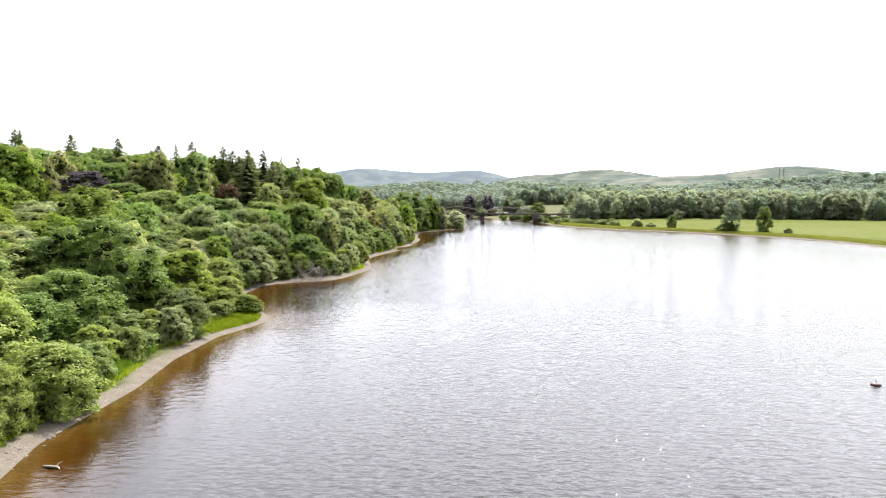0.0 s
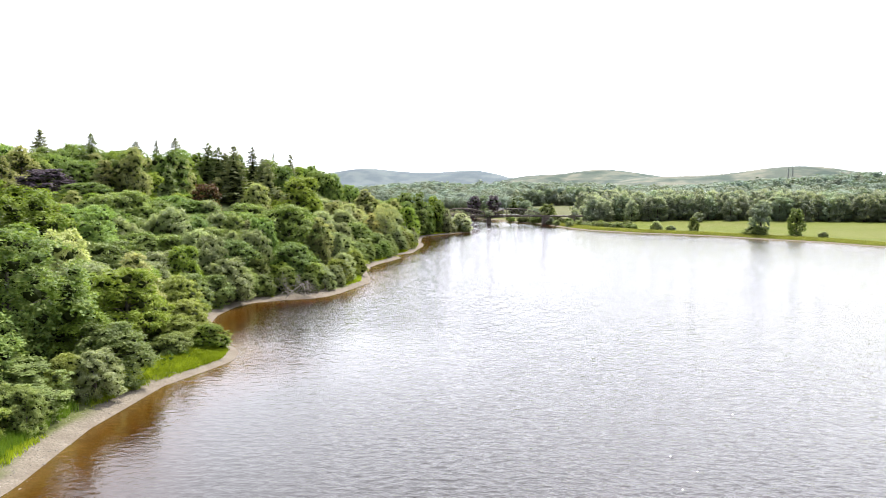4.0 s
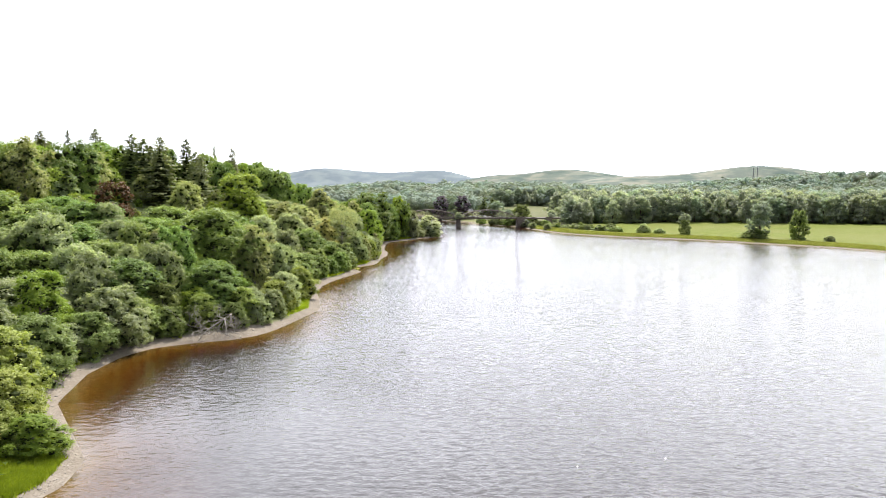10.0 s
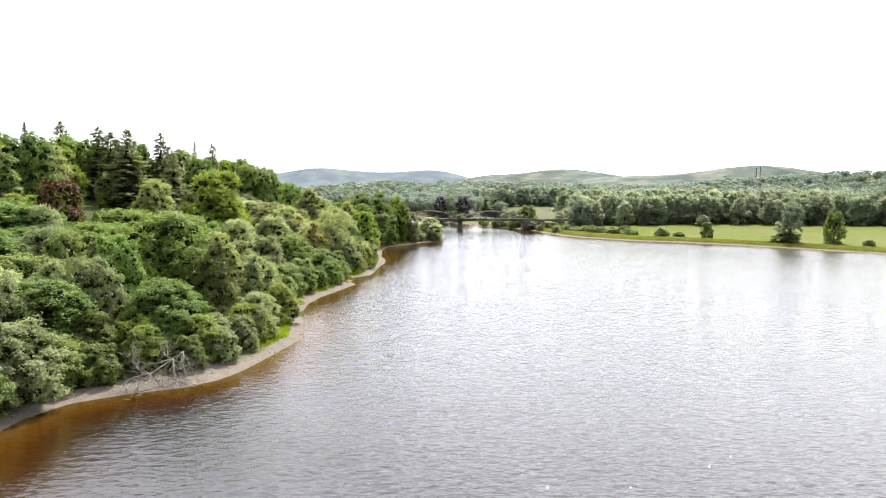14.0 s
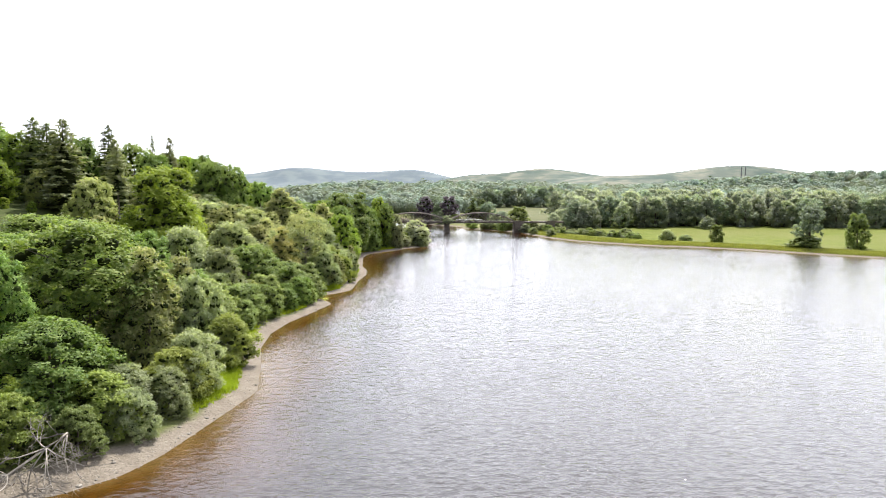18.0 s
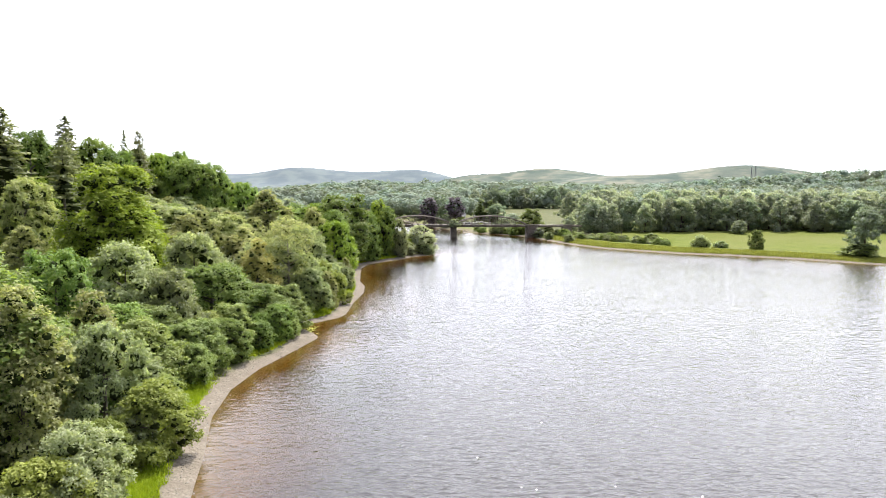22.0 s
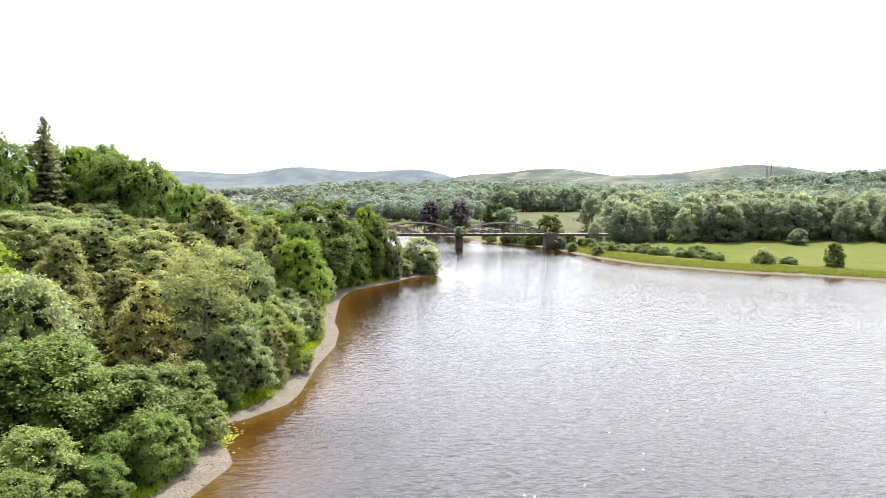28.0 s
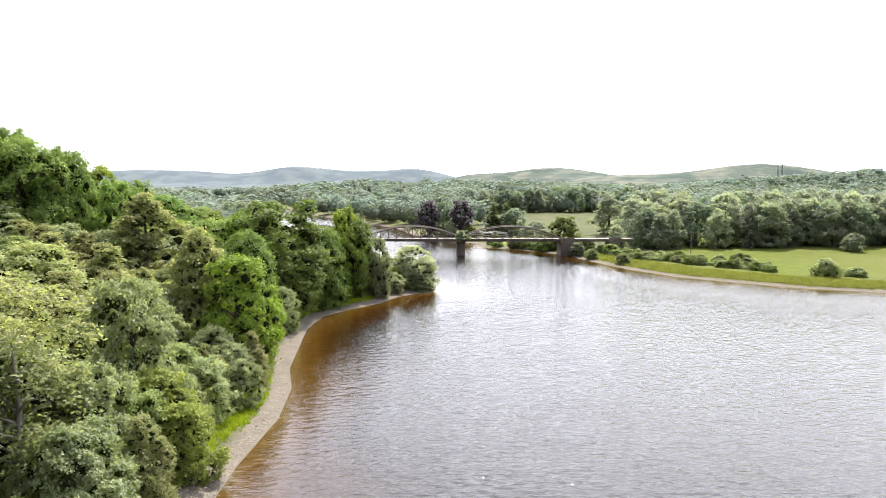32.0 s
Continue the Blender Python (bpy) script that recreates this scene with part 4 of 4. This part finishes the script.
for x in (-54.0, -17.3, 19.4):
    pier = part_of("pier", mesh_of("pier", *block(x - 1.4, x + 1.4, VY - 3.2, VY + 3.2, -4.0, DECK - 1.2, 0.25), M_STONE), viaduct, "rough grey stone pier")
    part_of("capping", mesh_of("capping", *block(x - 1.8, x + 1.8, VY - 3.6, VY + 3.6, DECK - 1.2, DECK - 0.9), M_STONE), pier)
for x0, x1 in ((57.6, 62.8), (76.5, 80.5)):
    part_of("abutment", mesh_of("abutment", *block(x0, x1, VY - 3.4, VY + 3.4, -3.0, DECK - 0.9, 0.2), M_STONE), viaduct, "weathered red-brown stone abutment")
    part_of("parapet", mesh_of("parapet", *block(x0 - 0.3, x1 + 0.3, VY - 3.3, VY - 2.9, DECK - 0.9, DECK + 0.5), M_STONE), viaduct)
for x0 in (-54.0, -17.3, 19.4):
    span = 36.7 if x0 < 19 else 38.2
    for y in (VY - 2.75, VY + 2.75):
        top = [(x0 + span * i / PANELS, y, DECK + RISE * (1 - (2 * i / PANELS - 1) ** 2) ** 0.85 + 0.1) for i in range(PANELS + 1)]
        girder = part_of("bow_girder", mesh_of("bow_girder", *tube(top, [0.25] * len(top), 4), M_IRON), viaduct, "rusted curved iron top chord")
        for i in range(1, PANELS):
            foot = (top[i][0], y, DECK)
            part_of("post", mesh_of("post", *bar(foot, top[i], 0.2, 0.2), M_IRON), girder)
        for i in range(PANELS):
            lo = (top[i + 1][0], y, DECK) if i < PANELS // 2 else (top[i][0], y, DECK)
            hi = top[i] if i < PANELS // 2 else top[i + 1]
            part_of("diagonal", mesh_of("diagonal", *bar(lo, hi, 0.12, 0.14), M_IRON), girder)
            lo, hi = ((top[i][0], y, DECK), top[i + 1]) if i < PANELS // 2 else ((top[i + 1][0], y, DECK), top[i])
            part_of("diagonal", mesh_of("diagonal", *bar(lo, hi, 0.12, 0.14), M_IRON), girder)


bush = copy_thing(KINDS["farpale"][0], Matrix.Translation((19.8, 527.6, DECK - 0.9)) @ Matrix.Diagonal((0.6, 0.4, 0.3, 1)))
for key in ("tall", "wide"):
    del bush[key]
tagged(bush, "pale green bush growing on top of the stone pier", "shrub")

# ---- grass, stones and drift ----
def along(r, n, line, near, far):
    """Spots beside a shore line, near to far metres inland."""
    pts = np.array([(x, y) for y, x in line], float)
    seg = np.linalg.norm(np.diff(pts, axis=0), axis=1)
    k = r.choice(len(seg), size=n * 3, p=seg / seg.sum())
    f = r.uniform(size=n * 3)[:, None]
    p = pts[k] + (pts[k + 1] - pts[k]) * f + r.normal(size=(n * 3, 2)) * far * 0.8
    d = shore_distance(p[:, 0], p[:, 1])
    ok = (d > near) & (d < far)
    return p[ok][:n], d[ok][:n]


def blades(name, r, p, tall, lean, mat, label):
    n, per = len(p), 8
    z = height(p[:, 0], p[:, 1])
    root = np.repeat(np.stack([p[:, 0], p[:, 1], z - 0.05], 1), per, 0) + r.normal(size=(n * per, 3)) * [0.22, 0.22, 0]
    h = np.repeat(tall, per) * r.uniform(0.6, 1.2, n * per)
    ang = r.uniform(0, 2 * np.pi, n * per)
    side = np.stack([np.cos(ang), np.sin(ang), 0 * ang], 1) * 0.06
    tip = root + np.stack([r.normal(size=n * per) * lean * h, r.normal(size=n * per) * lean * h, h], 1)
    v = np.stack([root - side, root + side, tip], 1).reshape(-1, 3)
    ob = new(name, mesh_of(name, v, np.arange(3 * n * per).reshape(-1, 3), mat))
    return tagged(ob, label, "grass", kind="stuff")


r4 = np.random.default_rng(41)
ux, uy = r4.uniform(-130, 8, 120000), r4.uniform(45, 520, 120000)
ud = shore_distance(ux, uy)
ok = (ud > 4.6) & (ud < 75) & (ux < 8 - np.maximum(0, uy - 450))
ux, uy = ux[ok][:60000], uy[ok][:60000]
under = np.stack([ux, uy, height(ux, uy) + r4.uniform(0.1, 1.3, len(ux))], 1)
v, f = cards(under, unit(r4.normal(size=under.shape) * 0.5 + [0, 0, 1]), r4, 0.6, 0.45, 0.0)
tagged(new("undergrowth", mesh_of("undergrowth", v, f, M_UNDER)), "dark green bracken and brambles under the trees", "undergrowth", kind="stuff")
shore = [q for q in WEST if 45 < q[0] < 450]
p, d = along(r4, 20000, shore, 3.2, 8.5)
patch = step(-0.1, 0.5, wobble(p[:, 0], p[:, 1], 0.16))
p, patch = p[patch > 0.15], patch[patch > 0.15]
blades("bank_grass", r4, p, 0.25 + 0.42 * patch, 0.45, M_GRASS, "bright green grass between the beach and the trees")
spot = np.concatenate([np.array(c) + r4.normal(size=(1000, 2)) * [1.6, s] for c, s in (((-28, 232), 4.5), ((-32.2, 255), 3.5), ((-20.6, 349), 3), ((-32.6, 261), 4), ((-22.2, 361), 4), ((-23.4, 313), 3))])
sd = shore_distance(spot[:, 0], spot[:, 1])
spot = spot[(sd > 2.6) & (sd < 8)]
blades("bank_grass", r4, spot, 0.35 + 0.3 * r4.uniform(size=len(spot)), 0.45, M_GRASS, "tufts of bright green grass at the top of the beach")
p, d = along(r4, 5200, [q for q in WEST if 130 < q[0] < 152], 2.0, 9.0)
blades("point_grass", r4, p, 0.35 + 0.3 * r4.uniform(size=len(p)), 0.45, M_GRASS, "lush bright green grass on the low point")
p, d = along(r4, 1800, [q for q in WEST if 80 < q[0] < 118], 4.2, 6.5)
blades("reed_bed", r4, p, np.full(len(p), 1.2), 0.2, M_REED, "tall green reeds along the beach")
p, d = along(r4, 15000, [q for q in EAST if q[0] > 320], 2.6, 15.0)
blades("rough_grass", r4, p, 0.4 + 0.5 * r4.uniform(size=len(p)), 0.35, M_ROUGHGRASS, "rough yellow-green grass on the meadow shore")
p, d = along(r4, 4200, shore, -0.8, 4.0)
z = height(p[:, 0], p[:, 1])
size = r4.uniform(0.04, 0.12, len(p)) * np.where(r4.uniform(size=len(p)) > 0.97, 2.5, 1)
hv = (np.stack([p[:, 0], p[:, 1], z], 1)[:, None] + ICO[0][None] * size[:, None, None] * r4.uniform(0.7, 1.2, (len(p), 1, 3)) * [1, 1, 0.6]).reshape(-1, 3)
hf = (ICO[1][None] + (np.arange(len(p)) * len(ICO[0]))[:, None, None]).reshape(-1, 3)
tagged(new("beach_stones", mesh_of("beach_stones", hv, hf, M_PEBBLE)), "grey-brown stones strewn along the gravel beach", "stones", kind="stuff")


r6 = np.random.default_rng(61)
n = 170
lp = np.array([-22.9, 302.6]) + r6.normal(size=(n, 2)) * [0.55, 1.8] + r6.uniform(-0.4, 0.4, (n, 2))
la = np.arange(9) * 2 * np.pi / 9 + 0.35
ring = np.concatenate([np.zeros((1, 2)), np.stack([np.cos(la * 0.95), np.sin(la * 0.95)], 1)])
lr, lt = r6.uniform(0.09, 0.2, n), r6.uniform(0, 6.28, n)
rx = lp[:, :1] + lr[:, None] * (ring[None, :, 0] * np.cos(lt)[:, None] - ring[None, :, 1] * np.sin(lt)[:, None])
ry = lp[:, 1:] + lr[:, None] * (ring[None, :, 0] * np.sin(lt)[:, None] + ring[None, :, 1] * np.cos(lt)[:, None])
rz = np.broadcast_to(0.02 + 0.02 * r6.uniform(size=(n, 1)), rx.shape) + 0.015 * (np.arange(10) > 0)
fan = np.array([(0, i, i + 1) for i in range(1, 9)])
tagged(new("water_lilies", mesh_of("water_lilies", np.stack([rx, ry, rz], 2).reshape(-1, 3), (fan[None] + 10 * np.arange(n)[:, None, None]).reshape(-1, 3), M_LILY)),
       "yellow-green water lily pads floating in the brown shallows", "water lilies", kind="stuff")


def limb(r, at, ahead, length, rad, depth, out):
    """A bent branch and its forks."""
    pts, q, d = [at], np.array(at, float), np.array(ahead, float)
    for i in range(4):
        d = unit((d + r.normal(size=3) * 0.22)[None])[0]
        q = q + d * length / 4
        pts.append(q.copy())
    out.append((depth, tube(pts, np.linspace(rad, rad * 0.35, 5), 6)))
    if depth < 3:
        for i in range(4 if depth < 2 else 3):
            k = r.integers(1, 5)
            limb(r, pts[k], unit((d + r.normal(size=3) * 0.75 + [0, 0, 0.15])[None])[0], length * r.uniform(0.45, 0.65), rad * 0.5, depth + 1, out)


fallen = tagged(new("fallen_tree"), "bleached grey fallen tree with bare branches lying across the beach", "dead tree")
r5 = np.random.default_rng(5)
pieces = []
stem = [(-36.5, 209.5, 1.0), (-35.2, 205.5, 3.6), (-35.6, 202.5, 3.4), (-37.6, 200.0, 2.0), (-38.8, 198.4, 0.9)]
part_of("trunk", mesh_of("trunk", *tube(stem, [0.2, 0.15, 0.12, 0.09, 0.04]), M_DEADWOOD, True), fallen)
for at, ang, z, ln in ((2, -2.4, -0.1, 4.2), (3, -2.9, 0.25, 4.6), (3, -2.0, -0.3, 3.8), (3, 2.7, 0.35, 4.0), (2, -1.5, -0.75, 4.6), (2, -1.0, -0.65, 4.4), (2, -0.5, -0.6, 4.0), (1, -0.9, -0.5, 4.0), (4, -1.2, 0.1, 3.0), (1, -2.2, -0.5, 4.2), (1, -1.6, -0.7, 3.6), (2, -1.9, -0.7, 4.0), (3, -1.2, -0.4, 3.4), (1, 3.0, -0.3, 4.0), (2, 2.6, -0.2, 3.6)):
    limb(r5, stem[at], (math.cos(ang), math.sin(ang), z), ln, 0.075, 0, pieces)
for depth, (v, f) in pieces:
    v[:, 2] = np.maximum(v[:, 2], 0.1)
    if depth < 2:
        part_of("branch", mesh_of("branch", v, f, M_DEADWOOD, True), fallen)
v, f = joined([q for depth, q in pieces if depth >= 2])
tagged(part_of("brushwood", mesh_of("brushwood", v, f, M_DEADWOOD, True), fallen), kind="stuff")

drift = tagged(new("driftwood_log"), "pale broken driftwood log lying in the shallow water", "log")
part_of("log", mesh_of("log", *tube([(-32.9, 68.5, 0.12), (-32.0, 68.2, 0.16), (-31.2, 68.2, 0.1), (-30.8, 67.8, 0.02)], [0.06, 0.16, 0.15, 0.06]), M_DRIFT, True), drift)
part_of("stub", mesh_of("stub", *tube([(-31.5, 68.2, 0.1), (-31.3, 68.6, 0.4), (-31.0, 68.7, 0.5)], [0.1, 0.07, 0.03]), M_DRIFT, True), drift)

buoy = tagged(new("mooring_buoy"), "dark red mooring buoy floating on the open water", "buoy")
prof = [(0.02, -0.25), (0.5, -0.18), (0.72, 0.02), (0.66, 0.18), (0.35, 0.3), (0.1, 0.34)]
part_of("float", mesh_of("float", *tube([(66.9, 101.9, z) for r, z in prof], [r for r, z in prof], 16), M_BUOY, True), buoy)
part_of("mast", mesh_of("mast", *tube([(66.9, 101.9, 0.3), (66.9, 101.9, 0.5), (66.9, 101.9, 0.72)], [0.05, 0.05, 0.05], 8), M_BUOY, True), buoy)

for x, y in ((103.3, 516.0),):
    pole = tagged(new("utility_pole"), "pale wooden utility pole beside the wood", "pole")
    g = ground_at(x, y)
    part_of("post", mesh_of("post", *tube([(x, y, g - 0.5), (x, y, g + 4), (x, y, g + 8.5)], [0.14, 0.12, 0.1], 8), M_POLE, True), pole)
    part_of("crossarm", mesh_of("crossarm", *bar((x - 0.8, y, g + 8.1), (x + 0.8, y, g + 8.1), 0.12, 0.12), M_POLE), pole)


# ---- the landing beyond the bridge, masts on the ridge ----
def gable(x0, x1, y0, y1, z0, z1, over=0.4):
    """A pitched roof along x."""
    ym = (y0 + y1) / 2
    v = [(x0 - over, y0 - over, z0), (x1 + over, y0 - over, z0), (x1 + over, y1 + over, z0), (x0 - over, y1 + over, z0), (x0 - over, ym, z1), (x1 + over, ym, z1)]
    bm = bmesh.new()
    vs = [bm.verts.new(q) for q in v]
    for f in ((0, 1, 5, 4), (2, 3, 4, 5), (0, 4, 3), (1, 2, 5), (3, 2, 1, 0)):
        bm.faces.new([vs[i] for i in f])
    me = bpy.data.meshes.new("roof")
    bm.to_mesh(me)
    bm.free()
    me.materials.append(M_SLATE)
    return me


def cottage(x, y, long, deep, wall_h):
    g = ground_at(x, y)
    house = tagged(new("cottage"), "small white-walled cottage with a grey slate roof among trees", "house")
    part_of("wall", mesh_of("wall", *block(x - long / 2, x + long / 2, y - deep / 2, y + deep / 2, g - 0.5, g + wall_h), M_WHITEWASH), house)
    roof = part_of("roof", gable(x - long / 2, x + long / 2, y - deep / 2, y + deep / 2, g + wall_h, g + wall_h + 2.4), house)
    for cx in (x - long / 2 + 0.5, x + long / 2 - 0.5):
        part_of("chimney", mesh_of("chimney", *block(cx - 0.35, cx + 0.35, y - 0.4, y + 0.4, g + wall_h + 1.2, g + wall_h + 3.4), M_WHITEWASH), roof)
    for k in (-0.3, 0.0, 0.3):
        wx = x + k * long
        part_of("window", mesh_of("window", *block(wx - 0.5, wx + 0.5, y - deep / 2 - 0.06, y - deep / 2 + 0.02, g + 1.0, g + 2.2), M_PANE), house)
    return house


cottage(46.5, 652, 9.0, 6.0, 3.2)
cottage(33.0, 668, 8.0, 5.5, 3.0)


def caravan(x, y, turn, stripe):
    van = tagged(new("caravan"), "white touring caravan with a coloured band parked by the water", "caravan", "caravans by the water")
    van.matrix_basis = pose(x, y, ground_at(x, y), 0, 0, turn)
    bm = bmesh.new()
    bmesh.ops.create_cube(bm, size=1, matrix=Matrix.Translation((0, 0, 1.55)) @ Matrix.Diagonal((5.4, 2.2, 2.2, 1)))
    bmesh.ops.bevel(bm, geom=bm.edges[:], offset=0.28, segments=2, affect="EDGES")
    me = bpy.data.meshes.new("body")
    bm.to_mesh(me)
    bm.free()
    me.materials.append(M_WHITEWASH)
    body = part_of("body", me, van)
    part_of("band", mesh_of("band", *block(-2.5, 2.5, -1.14, -1.09, 0.75, 1.15), stripe), body)
    part_of("window", mesh_of("window", *block(-1.8, 1.6, -1.13, -1.08, 1.5, 2.1), M_PANE), body)
    for wy in (-0.95, 0.95):
        v, f = tube([(0.0, wy - 0.1, 0.34), (0.0, wy + 0.1, 0.34)], [0.34, 0.34], 12)
        part_of("wheel", mesh_of("wheel", v, f, M_PANE), van)
    part_of("tow_bar", mesh_of("tow_bar", *bar((2.6, 0, 0.5), (3.8, 0, 0.5), 0.12, 0.12), M_IRON), van)
    return van


for x, y, turn, stripe in ((38.0, 601, 8, M_BUOY), (44.5, 599, -12, M_IRON), (33.0, 607, 20, M_BUOY), (41.5, 609, 4, M_BUOY)):
    caravan(x, y, turn, stripe)


def mast(x, y, tall):
    g = ground_at(x, y)
    tower = tagged(new("lattice_mast"), "slender grey steel lattice mast on the wooded ridge", "mast")
    corners = [(-1, -1), (1, -1), (1, 1), (-1, 1)]
    for a, b in corners:
        part_of("leg", mesh_of("leg", *tube([(x + a * 1.6, y + b * 1.6, g - 1), (x + a * 0.9, y + b * 0.9, g + tall * 0.5), (x + a * 0.3, y + b * 0.3, g + tall)], [0.3, 0.25, 0.2], 6), M_STEEL), tower)
    for k in range(8):
        z0, z1 = g + tall * k / 8, g + tall * (k + 1) / 8
        w0, w1 = 1.6 - 1.3 * k / 8, 1.6 - 1.3 * (k + 1) / 8
        s0 = 1 if k % 2 else -1
        part_of("brace", mesh_of("brace", *bar((x - s0 * w0, y - w0, z0), (x + s0 * w1, y - w1, z1), 0.2, 0.2), M_STEEL), tower)
    return tower


mast(645, 1452, 34)
mast(657, 1460, 36)

# the models that were copied leave the scene
for makers in KINDS.values():
    for root in makers:
        for ob in (*root.children_recursive, root):
            bpy.data.objects.remove(ob)
